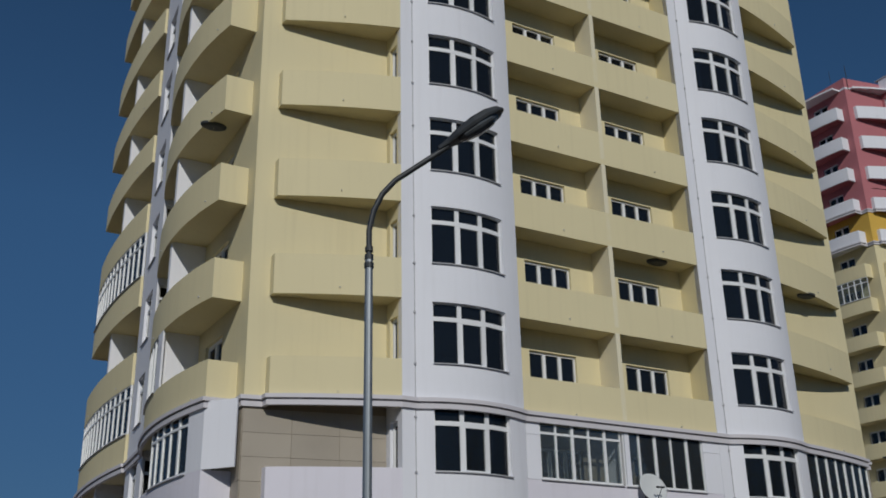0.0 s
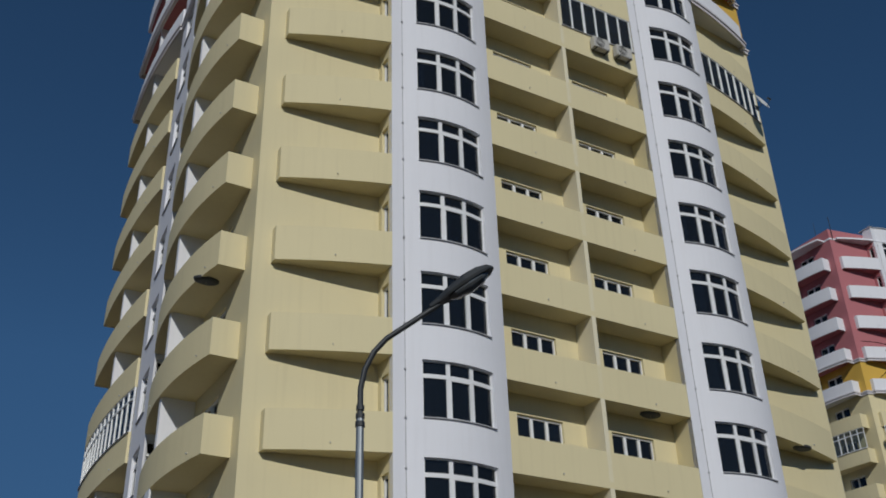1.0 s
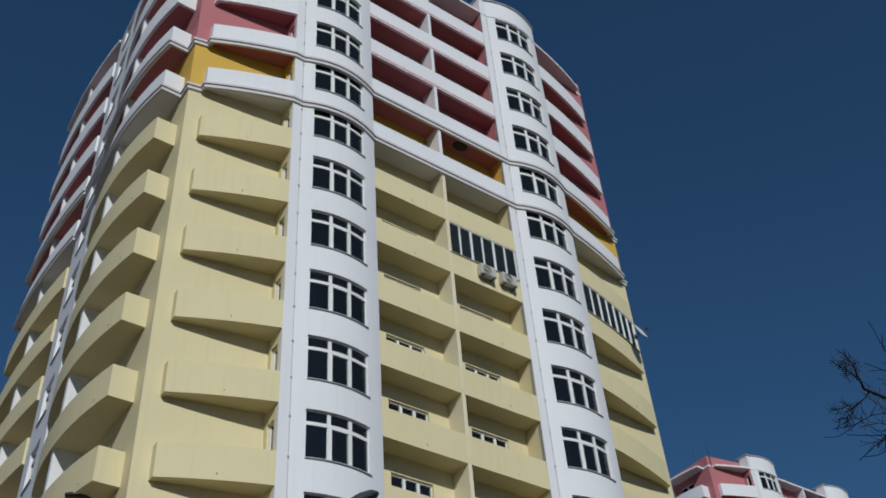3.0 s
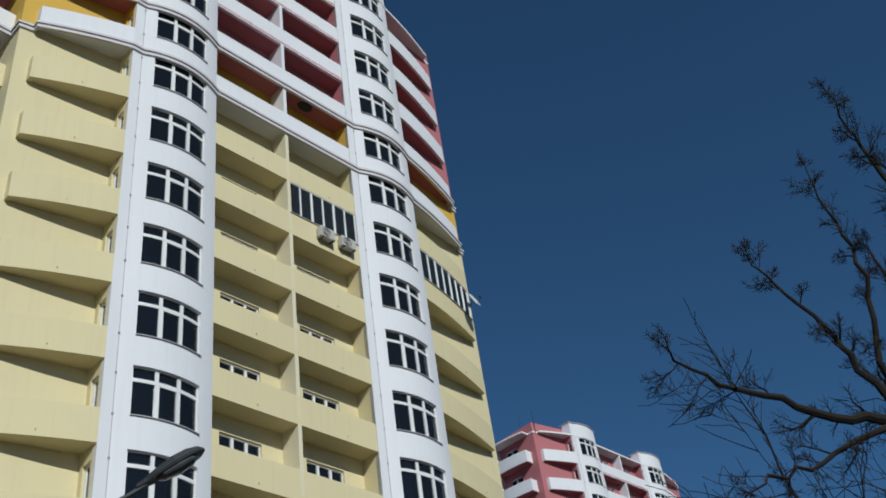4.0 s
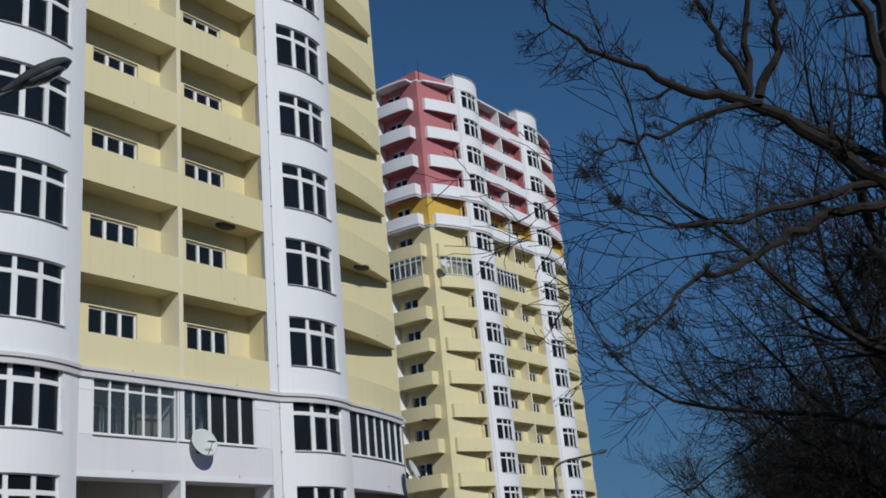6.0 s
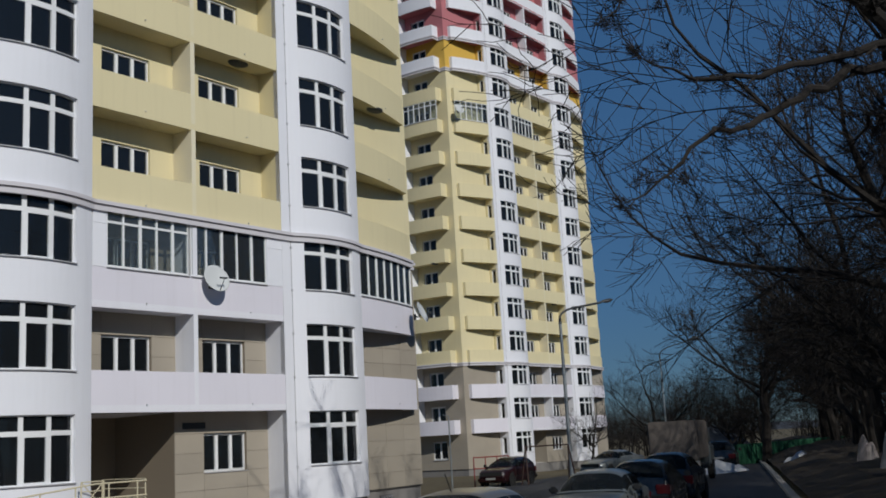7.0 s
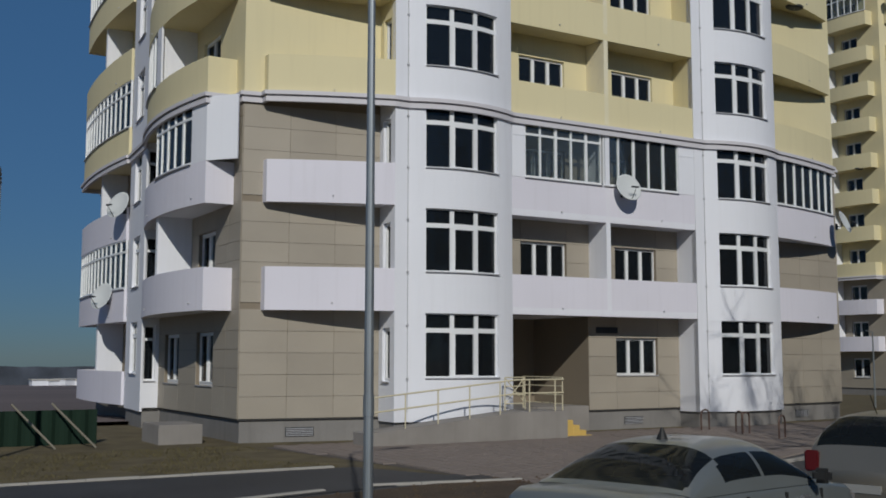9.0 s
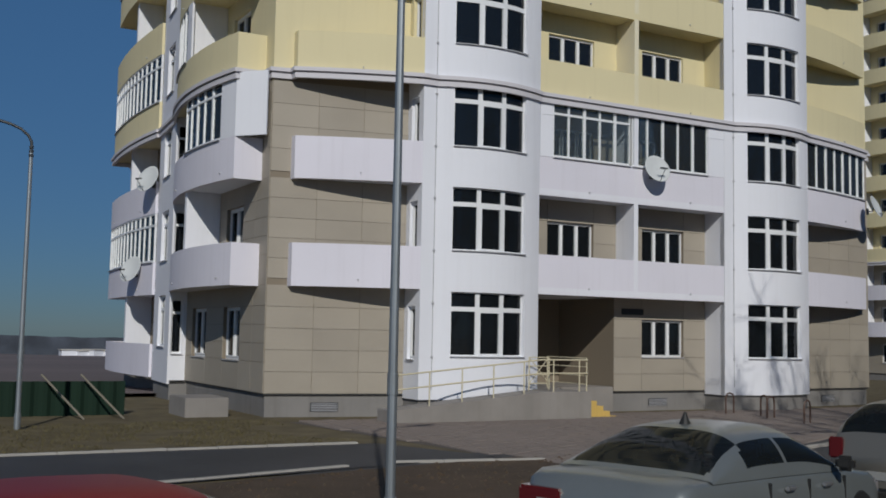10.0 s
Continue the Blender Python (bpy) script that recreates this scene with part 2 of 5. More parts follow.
def window_meshes(path, z0, z1, cols, transom=0.0, frame=0.075, n=1, sashes=(), back=0.10, wide=0.09, lip=0.035):
    """Frame, sill and panes of a window that follows the path."""
    at, L = along(path)
    f, s = bmesh.new(), bmesh.new()
    d0, d1 = -back - 0.07, -back
    bar(f, at, 0, L, z0, z0 + frame, d0, d1, n)
    bar(f, at, 0, L, z1 - frame, z1, d0, d1, n)
    edges = [0.0]
    for c in cols:
        edges.append(edges[-1] + c / sum(cols) * L)
    for i, e in enumerate(edges):
        w = frame if i in (0, len(edges) - 1) else wide
        bar(f, at, max(0, e - w / 2 if 0 < i < len(edges) - 1 else (e if i == 0 else e - w)), min(L, e + w / 2 if 0 < i < len(edges) - 1 else (e + w if i == 0 else e)), z0 + frame, z1 - frame, d0 - 0.004, d1 + 0.004)
    if transom:
        zt = z1 - transom
        bar(f, at, 0, L, zt - wide / 2, zt + wide / 2, d0 + 0.002, d1 + 0.006, n)
    top = z1 - transom - wide / 2 if transom else z1 - frame
    opening, panes = [], []
    for i, (e0, e1) in enumerate(zip(edges, edges[1:])):
        a, b = e0 + wide / 2, e1 - wide / 2
        if i in sashes:
            q = bmesh.new()
            for g in ((a, a + lip, z0 + frame, top), (b - lip, b, z0 + frame, top), (a, b, z0 + frame, z0 + frame + lip), (a, b, top - lip, top)):
                bar(q, at, g[0], g[1], g[2], g[3], d0 + 0.01, d1 + 0.02)
            opening.append(mesh_of("sash", q, PVC))
        for p0, p1 in (((z0 + 0.02, top + 0.01), (top + 0.012, z1 - 0.02)) if transom else ((z0 + 0.02, z1 - 0.02),)):
            p = bmesh.new()
            bar(p, at, max(0.02, e0 + 0.002), min(L - 0.02, e1 - 0.002), p0, p1, -back - 0.045, -back - 0.04, max(1, n // 3))
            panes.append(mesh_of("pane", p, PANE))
    bar(s, at, -0.0, L, z0 - 0.03, z0 - 0.004, -back, 0.06, n)
    return mesh_of("window", f, PVC), panes, mesh_of("sill", s, SILL), opening


def add_window(meshes, parent, m, name="window"):
    w = child(name, meshes[0], parent, m)
    for p in meshes[1]:
        child("pane", p, w)
    child("sill", meshes[2], w)
    for p in meshes[3]:
        child("sash", p, w)
    return w


# ---- apartment towers ----
DEEP, STOREY, FLOORS = 20.4, 3.0, 17
SW, SW2 = 0.2, 0.7           # lines of the side wall, before and behind its bay
C0, C1 = (SW, 0.75), (24.5, 0.5)  # front corners, set back a little from the bays
BAY2 = 11.52  # second bay's shift along the front
BAL_L = [(0.75, 0.64), (0.75, 0.34)] + arc((0.75, 0.34), (4.1, -0.95), 0.07, 8)[1:]
BAL_R = arc((8.1 + BAY2, -0.95), (24.0, 0.15), 0.10, 8) + [(24.0, 0.44)]
BAY_ARC = [(4.1, -0.95), (4.55, -0.95)] + arc((4.55, -0.95), (8.1, -0.95), 0.42, 16)[1:]
SIDE_BAL = arc((-0.45, 8.6), (-0.65, 1.4), 0.45, 14) + [(SW, 1.4)]
SIDE_BAL2 = [(SW2, 19.75), (-0.2, 19.75)] + arc((-0.2, 19.75), (-0.25, 11.85), 0.22, 12)[1:] + [(-0.15, 11.85)]


def shifted(path, du):
    return [(x + du, y) for x, y in path]


OUTLINE = ([(SW2, DEEP)] + SIDE_BAL2 + [(-0.4, 8.6)] + SIDE_BAL[:-1] + [(SW, 1.4), C0] + BAL_L + BAY_ARC[1:] + [(4.1 + BAY2, -0.95)]
           + shifted(BAY_ARC, BAY2)[1:] + BAL_R[1:] + [C1, (C1[0], DEEP)])
SHARED = {}


def shared(key, material, build):
    """One mesh for all alike parts."""
    k = (key, material.name)
    if k not in SHARED:
        bm = bmesh.new()
        build(bm)
        SHARED[k] = mesh_of(key, bm, material)
    return SHARED[k]


# windows, in storey coordinates
WINDOW_BAY = BAY_ARC[3:15]
BAY_WINDOW = window_meshes(WINDOW_BAY, 1.11, 2.92, (1, 1, 1), 0.48, n=11, sashes=(1,), wide=0.13, frame=0.035)
LOG_A, LOG_B = [(9.05, 0.0), (10.85, 0.0)], [(12.85, 0.0), (14.65, 0.0)]
LOG_WINDOW_A = window_meshes(LOG_A, 1.10, 2.32, (1, 1, 1), sashes=(0, 1, 2), wide=0.07, frame=0.05, lip=0.02)
LOG_WINDOW_B = window_meshes(LOG_B, 1.10, 2.32, (1, 1, 1), sashes=(0, 1, 2), wide=0.07, frame=0.05, lip=0.02)
SIDE_A, SIDE_B = [(SW, 7.9), (SW, 6.3)], [(SW, 4.5), (SW, 2.9)]
SIDE_WINDOW_A = window_meshes(SIDE_A, 0.85, 2.42, (1, 1), sashes=(0, 1))
SIDE_WINDOW_B = window_meshes(SIDE_B, 0.85, 2.42, (1, 1), sashes=(0, 1))
SIDE_C, SIDE_D = [(SW2, 18.6), (SW2, 17.0)], [(SW2, 14.4), (SW2, 12.8)]
SIDE_WINDOW_C = window_meshes(SIDE_C, 0.85, 2.42, (1, 1), sashes=(0, 1))
SIDE_WINDOW_D = window_meshes(SIDE_D, 0.85, 2.42, (1, 1), sashes=(0, 1))
CHEEK = [(4.1, -0.22), (4.1, -0.68)]
CHEEK_WINDOW = window_meshes(CHEEK, 1.0, 2.5, (1,), sashes=(0,), frame=0.06)
SIDE_BAY = [(-0.22, 10.9), (-0.34, 9.5)]
SIDE_BAY_WINDOW = window_meshes(SIDE_BAY, 1.13, 2.90, (1, 1), 0.47, wide=0.12)
SIDE_CHEEK = [(-0.34, 8.6), (0.06, 8.6)]
SIDE_CHEEK_WINDOW = window_meshes(SIDE_CHEEK, 0.9, 2.75, (1,), 0.47, frame=0.06)


def glazing(parent, path, light, panels=True, z0=1.17, z1=2.99):
    """A glazed balcony front: posts, transom, panes and sheet-metal sill on the parapet."""
    key = ("glazing", tuple(path), light)
    if key not in SHARED:
        at, L = along(path)
        f, p, s = bmesh.new(), bmesh.new(), bmesh.new()
        n = max(2, round(L / 0.62))
        seg = max(2, len(path) - 1) if len(path) > 2 else 1
        bar(f, at, 0, L, z0, z0 + 0.07, -0.09, -0.02, seg)
        bar(f, at, 0, L, z1 - 0.07, z1, -0.09, -0.02, seg)
        for i in range(n + 1):
            e = L * i / n
            w = 0.09 if i % 2 == 0 else 0.055
            bar(f, at, max(0, e - w / 2), min(L, e + w / 2), z0 + 0.06, z1 - 0.06, -0.094, -0.014)
        if light:
            bar(f, at, 0, L, z1 - 0.50, z1 - 0.43, -0.088, -0.018, seg)
        bar(p, at, 0.01, L - 0.01, z0 + 0.03, z1 - 0.03, -0.058, -0.052, seg)
        bar(s, at, 0, L, z0 - 0.025, z0 - 0.003, -0.12, 0.06, seg)
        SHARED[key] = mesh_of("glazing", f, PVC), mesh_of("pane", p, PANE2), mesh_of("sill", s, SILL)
    me = SHARED[key]
    return me


def tower(name, label, m, glazed, base, lowwall):
    """A seventeen-storey block with bowed bays, loggias and balconies."""
    top = thing(name, label, "apartment building", m)
    zones = {k: (TAN if k <= 3 else YELLOW if k <= 12 else ORANGE if k == 13 else PINK) for k in range(1, FLOORS + 1)}
    for k in range(1, FLOORS + 1):
        at = pose(0, 0, 0.15 + STOREY * (k - 1))
        wallm = lowwall if k <= 3 else zones[k]
        rail = LILAC if k <= 3 else YELLOW if k <= 12 else WHITE
        inner = WHITE if k <= 3 else zones[k]
        under = WHITE if k in (2, 3, 13) else inner
        zlow = -0.12 if k == 1 else 0.0

        # walls of the storey
        def front_wall(bm):
            ribbon(bm, [C0, (4.1, 0.0)], 0, STOREY, 0.3)

        def end_wall(bm):
            ribbon(bm, [(8.1 + BAY2, 0.0), C1], 0, STOREY, 0.3)

        def log_wall(bm):
            ribbon(bm, [(8.1, 0.0), LOG_A[0], LOG_A[1], LOG_B[0], LOG_B[1], (4.1 + BAY2, 0.0)], 0, STOREY, 0.3, [(1, 2, 1.10, 2.32), (3, 4, 1.10, 2.32)])

        def porch_wall(bm):
            ribbon(bm, [(8.1, 3.0), (8.6, 3.0), (9.9, 3.0), (11.7, 3.0)], 0, STOREY, 0.2, [(1, 2, 0.0, 2.3)])
            ribbon(bm, [(11.7, 3.0), (11.7, 0.0), LOG_B[0], LOG_B[1], (4.1 + BAY2, 0.0)], 0, STOREY, 0.3, [(2, 3, 1.10, 2.32)])
            ribbon(bm, [(8.1, 0.0), (8.1, 3.0)], 0, STOREY, 0.2)

        def side_wall(bm):
            ribbon(bm, [(SW, 8.6), SIDE_A[0], SIDE_A[1], SIDE_B[0], SIDE_B[1], C0], 0, STOREY, 0.3, [(1, 2, 0.85, 2.42), (3, 4, 0.85, 2.42)])

        def side_wall_far(bm):
            ribbon(bm, [(SW2, DEEP), SIDE_C[0], SIDE_C[1], SIDE_D[0], SIDE_D[1], (SW2, 11.85)], 0, STOREY, 0.3, [(1, 2, 0.85, 2.42), (3, 4, 0.85, 2.42)])

        def rear_wall(bm):
            ribbon(bm, [C1, (C1[0], DEEP), (SW2, DEEP)], 0, STOREY, 0.3)
        child("front_wall", shared("front_wall", wallm, front_wall), top, at)
        child("end_wall", shared("end_wall", wallm, end_wall), top, at)
        child("loggia_wall", shared("porch_wall", wallm, porch_wall) if k == 1 else shared("loggia_wall", wallm, log_wall), top, at)
        child("side_wall", shared("side_wall", wallm, side_wall), top, at)
        child("side_wall", shared("side_wall_far", wallm, side_wall_far), top, at)
        child("rear_wall", shared("rear_wall", wallm, rear_wall), top, at)
        if k > 1:
            add_window(LOG_WINDOW_A, top, at)
        add_window(LOG_WINDOW_B, top, at)
        for w in (SIDE_WINDOW_A, SIDE_WINDOW_B, SIDE_WINDOW_C, SIDE_WINDOW_D):
            add_window(w, top, at)

        # bowed bays
        def bay(bm, z0=zlow):
            ribbon(bm, BAY_ARC, z0, STOREY, 0.2, [(3, 14, 1.11, 2.92)])

        def cheek_open(bm, z0=zlow):
            ribbon(bm, [(4.1, 0.0), CHEEK[0], CHEEK[1], (4.1, -0.948)], z0, STOREY, 0.2, [(1, 2, 1.0, 2.5)])

        def cheek_plain(bm, z0=zlow):
            ribbon(bm, [(4.1, 0.0), (4.1, -0.948)], z0, STOREY, 0.2)

        def cheek_far(bm, z0=zlow):
            ribbon(bm, [(8.1, -0.948), (8.1, 0.0)], z0, STOREY, 0.2)

        def side_bay(bm, z0=zlow):
            ribbon(bm, [(SW2, 11.85), (-0.14, 11.85), SIDE_BAY[0], SIDE_BAY[1], (-0.42, 8.6), SIDE_CHEEK[0], SIDE_CHEEK[1], (SW, 8.6)], z0, STOREY, 0.2,
                   [(2, 3, 1.13, 2.90), (5, 6, 0.9, 2.75)])
        tag = "_low" if k == 1 else ""
        for du in (0.0, BAY2):
            here = pose(du, 0, 0.15 + STOREY * (k - 1))
            b = child("bay", shared("bay" + tag, WHITE, bay), top, here)
            child("bay_cheek", shared("bay_cheek_plain" + tag, inner, cheek_plain) if du else shared("bay_cheek" + tag, inner, cheek_open), b)
            child("bay_cheek", shared("bay_cheek_far" + tag, inner, cheek_far), b)
            add_window(BAY_WINDOW, top, here, "bay_window")
            if not du:
                add_window(CHEEK_WINDOW, top, here, "cheek_window")
        sb = child("side_bay", shared("side_bay" + tag, WHITE, side_bay), top, at)
        add_window(SIDE_BAY_WINDOW, top, at, "bay_window")
        add_window(SIDE_CHEEK_WINDOW, top, at, "cheek_window")

        # floor plates, balconies, fins
        if k > 1:
            child("floor_slab", shared("floor_slab", under, lambda bm: slab(bm, offset(OUTLINE, -0.02), 0.0, 0.18)), top, at)
            for nm, path in (("balcony", BAL_L), ("balcony", BAL_R), ("loggia_parapet", [(8.1, -0.93), (4.1 + BAY2, -0.93)]), ("side_balcony", SIDE_BAL), ("side_balcony", SIDE_BAL2)):
                pm = child(nm, shared(nm + str(round(path[0][0] * 100)) + "_" + str(round(path[0][1] * 10)), rail, lambda bm: ribbon(bm, path, -0.03, 1.17, 0.14)), top, at)

                def spout(bm):
                    a, L = along(path)
                    for s in ((0.55,) if L < 5 else (0.25, 0.8)):
                        p, q = a(L * s, -0.05), a(L * s, 0.05)
                        tube(bm, [(p.x, p.y, 0.20), (q.x, q.y, 0.18)], 0.018, 6)
                child("spout", shared("spout" + str(round(path[0][0] * 100)) + "_" + str(round(path[0][1] * 10)), SILL, spout), pm)
            child("fin", shared("fin", CREAM if 3 < k <= 12 else WHITE, lambda bm: box(bm, 11.76, 11.93, -0.93, 0.0, 0.18, STOREY)), top, at)
        else:
            child("floor_slab", shared("ground_slab", SLAB, lambda bm: slab(bm, [(SW + .4, 1.1), (4.4, 0.4), (19.3, 0.4), (C1[0] - .4, 0.9), (C1[0] - .4, DEEP - .4), (SW2 + .4, DEEP - .4)], -0.1, 0.05)), top, at)
            child("side_balcony", shared("side_balcony_low", rail, lambda bm: ribbon(bm, SIDE_BAL2, -0.03, 1.17, 0.14)), top, at)
        if k > 1:
            child("side_fin", shared("side_fin", WHITE, lambda bm: box(bm, -0.9, SW, 5.2, 5.4, 0.18, STOREY)), top, at)
        child("side_fin", shared("side_fin_far", WHITE, lambda bm: box(bm, -0.3, SW2, 15.7, 15.9, 0.18, STOREY)), top, at)

    # glazed balconies
    for k, path, light, label2 in glazed:
        me = glazing(top, path, light)
        g = child("balcony_glazing", me[0], top, pose(0, 0, 0.15 + STOREY * (k - 1)), label2)
        child("pane", me[1], g).visible_shadow = False
        child("sill", me[2], g)

    for k, path in (INFILL if base > -1 else ()):
        bm = bmesh.new()
        ribbon(bm, path, 1.165, 2.99, 0.06)
        bar(bm, along(path)[0], 0, along(path)[1], 2.45, 2.48, 0.0, 0.012)
        part("infill_panel", bm, WHITE, top, "blank white balcony panel", pose(0, 0, 0.15 + STOREY * (k - 1)))

    for k, u, v in ((7, -0.6, 2.6), (6, 14.2, -0.5), (6, 21.6, -0.35), (14, 13.4, -0.5)):
        bm = bmesh.new()
        z = 0.15 + STOREY * (k - 1)
        rings = [[(u + 0.42 * q * math.cos(a), v + 0.26 * q * math.sin(a), z - h) for a in (2 * math.pi * i / 20 for i in range(21))] for q, h in ((1.0, -0.02), (0.95, 0.05), (0.7, 0.09), (0.05, 0.10))]
        loft(bm, rings)
        part("ceiling_lamp", bm, DARKMETAL, top, "dark oval ceiling lamp")

    # string courses that follow the outline
    for z in (9.15, 36.15, 39.15):
        bm = bmesh.new()
        ribbon(bm, offset(OUTLINE, 0.08), z - 0.20, z - 0.06, 0.10)
        lower = part("cornice", bm, CORNICE, top)
        # recessed band, its shade painted by the darker tone
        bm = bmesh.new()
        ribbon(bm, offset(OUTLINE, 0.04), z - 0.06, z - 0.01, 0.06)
        part("cornice_groove", bm, CORNICE_SHADE, lower)
        bm = bmesh.new()
        ribbon(bm, offset(OUTLINE, 0.13), z - 0.01, z + 0.10, 0.15)
        part("cornice_cap", bm, CORNICE, lower)

    # roof, parapets, bay heads, core, plinth
    zt = 0.15 + STOREY * FLOORS
    bm = bmesh.new()
    slab(bm, offset(OUTLINE, 0.03), zt, zt + 0.16)
    part("roof", bm, WHITE, top)
    bm = bmesh.new()
    ribbon(bm, [(SW2, DEEP), C0, (4.1, 0.0), (8.1 + BAY2, 0.0), C1, (C1[0], DEEP), (SW2, DEEP)], zt + 0.16, zt + 1.1, 0.25)
    part("roof_parapet", bm, PINK, top)
    for du in (0.0, BAY2):
        bm = bmesh.new()
        ribbon(bm, shifted([(4.1, 0.0)] + BAY_ARC + [(8.1, 0.0)], du), zt + 0.16, zt + 1.5, 0.2)
        head = part("bay_head", bm, WHITE, top)
        bm = bmesh.new()
        slab(bm, offset(shifted([(4.1, 0.3)] + BAY_ARC + [(8.1, 0.3)], du), 0.08), zt + 1.5, zt + 1.58)
        part("coping", bm, SILL, head)
    bm = bmesh.new()
    tube(bm, [(0.5, 0.6, zt), (0.5, 0.6, zt + 2.4)], 0.03, 6)
    tube(bm, [(0.9, 2.6, zt), (0.9, 2.6, zt + 3.0)], 0.02, 6)
    part("aerial", bm, DARKMETAL, top)
    # unseen block added inside so the windows look into dark rooms
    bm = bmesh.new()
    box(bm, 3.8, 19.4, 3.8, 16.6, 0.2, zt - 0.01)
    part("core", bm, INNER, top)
    bm = bmesh.new()
    ribbon(bm, [(SW2 + .06, DEEP), (SW2 + .06, 11.85), (-0.06, 11.85), (-0.34, 8.6), (SW + .06, 8.6), (SW + .06, 0.81), (4.16, 0.06), (4.16, -0.85), (4.55, -0.85)]
           + arc((4.55, -0.85), (8.1, -0.85), 0.40, 12)[1:] + [(8.1, 0.06), (4.16 + BAY2, 0.06), (4.16 + BAY2, -0.85), (4.55 + BAY2, -0.85)]
           + arc((4.55 + BAY2, -0.85), (8.1 + BAY2, -0.85), 0.40, 12)[1:] + [(8.1 + BAY2, 0.06), (C1[0] - .06, 0.56), (C1[0] - .06, DEEP)], base, 0.15, 0.3)
    pl = part("plinth", bm, PLINTH, top)
    for u, v, turn in ((1.9, 0.48, -10.9), (13.6, 0.06, 0.0), (22.0, 0.31, 5.9)):
        at = pose(u, v, base, 0, 0, turn)
        bm = bmesh.new()
        box(bm, -0.4, 0.4, -0.012, 0.02, 0.25, 0.5)
        vent = part("vent", bm, DARKMETAL, pl, m=at)
        bm = bmesh.new()
        for i in range(5):
            box(bm, -0.38, 0.38, -0.03, -0.014, 0.265 + i * 0.047, 0.285 + i * 0.047)
        part("grille", bm, SILL, vent)
    for line in ([(SW, 8.6), C0, (4.1, 0.0)], [(11.7, 0.0), (4.1 + BAY2, 0.0)], [(8.1 + BAY2, 0.0), C1]):
        bm = bmesh.new()
        ribbon(bm, line, 0.11, 0.15, 0.3)
        part("drip_strip", bm, ROOFM, pl)
    for du in (0.0, BAY2):
        bm = bmesh.new()
        tube(bm, [(4.5 + du, -0.975, 0.3), (4.5 + du, -0.975, zt)], 0.012, 5)
        for k in range(FLOORS * 2):
            box(bm, 4.47 + du, 4.53 + du, -1.0, -0.95, 1.2 + k * 1.5, 1.25 + k * 1.5)
        part("lightning_conductor", bm, SILL, top)
    bm = bmesh.new()
    for u in (0.0,):
        ribbon(bm, [(8.62, 2.95), (9.88, 2.95)], 0.15, 2.44, 0.06)
    part("door", bm, DARKMETAL, top, "dark metal entrance door")
    return top


def trimmed(path, a, b):
    """The stretch of a path between two shares of its length."""
    f, L = along(path)
    n = 8
    return [tuple(f(L * (a + (b - a) * i / n))) for i in range(n + 1)]


GLAZED_NEAR = [
    (3, [(8.6, -0.93), (11.6, -0.93)], True, "white framed balcony glazing with clear panes"),
    (3, [(11.68, -0.93), (14.9, -0.93)], False, "white framed sliding balcony glazing"),
    (3, BAL_R[:-1], False, "white framed balcony glazing on a curved parapet"),
    (3, trimmed(SIDE_BAL[:-1], 0.45, 0.88), True, "white framed balcony glazing on a curved parapet"),
    (11, [(11.85, -0.93), (15.6, -0.93)], False, "white framed balcony glazing with grey panes"),
    (11, BAL_R[:-1], False, "white framed balcony glazing on a curved parapet"),
    (2, SIDE_BAL2[1:-1], True, "white framed balcony glazing with many narrow panes"),
    (4, SIDE_BAL2[1:-1], True, "white framed balcony glazing with many narrow panes"),
    (6, SIDE_BAL2[1:-1], True, "white framed balcony glazing with many narrow panes"),
    (4, trimmed(SIDE_BAL[:-1], 0.0, 0.42), False, "white framed balcony glazing"),
]
INFILL = [(3, trimmed(SIDE_BAL[:-1], 0.88, 1.0) + [(0.0, 0.65)]), (3, [(8.12, -0.94), (8.59, -0.94)]), (3, [(14.91, -0.94), (15.68, -0.94)]), (4, trimmed(SIDE_BAL[:-1], 0.42, 0.5))]
GLAZED_FAR = [
    (11, SIDE_BAL[:-1], True, "white framed balcony glazing with many narrow panes"),
    (11, BAL_L[1:], True, "white framed balcony glazing"),
    (11, [(8.2, -0.93), (11.8, -0.93)], True, "white framed balcony glazing"),
]
near_tower = tower("apartment_tower", "tall yellow and white apartment tower with bowed window bays and balconies", pose(9.3, 25.95, 0), GLAZED_NEAR, -0.6, TANBACK)
far_tower = tower("apartment_tower", "distant twin apartment tower in yellow, white, orange and pink", pose(73.2, 52.3, -0.73), GLAZED_FAR, -1.2, TAN)

# ---- ground ----
def lie(x, y):
    """Height of the land: the road's edge drops a little towards the houses."""
    k = min(1, max(0, (y - 0.27 * x - 7.0) / 7.0))
    k = k * k * (3 - 2 * k)
    far = min(1, max(0, (x - 40) / 45)) * min(1, max(0, (y - 18) / 20))
    fall = 0.0
    if y > 34:
        w = min(1, max(0, (0.5 - x / y) / 0.2))
        fall = 0.02 * min(y - 34, 4000) * w * w * (3 - 2 * w)
    return -0.42 - 0.06 * k - 0.9 * far - fall


SOIL = mat("bare_winter_soil", (0.072, 0.048, 0.03), 0.95, var=0.35, scale=0.8, bump=0.9, bscale=14)
LITTER = mat("leaf_litter", (0.045, 0.034, 0.024), 0.95, var=0.45, scale=0.5, bump=0.9, bscale=18)
DRYGRASS = mat("dry_winter_grass", (0.12, 0.096, 0.052), 0.95, var=0.45, scale=0.7, bump=0.9, bscale=30)
ASPHALT = mat("asphalt", (0.042, 0.042, 0.045), 0.7, var=0.4, scale=1.8, bump=0.5, bscale=120)
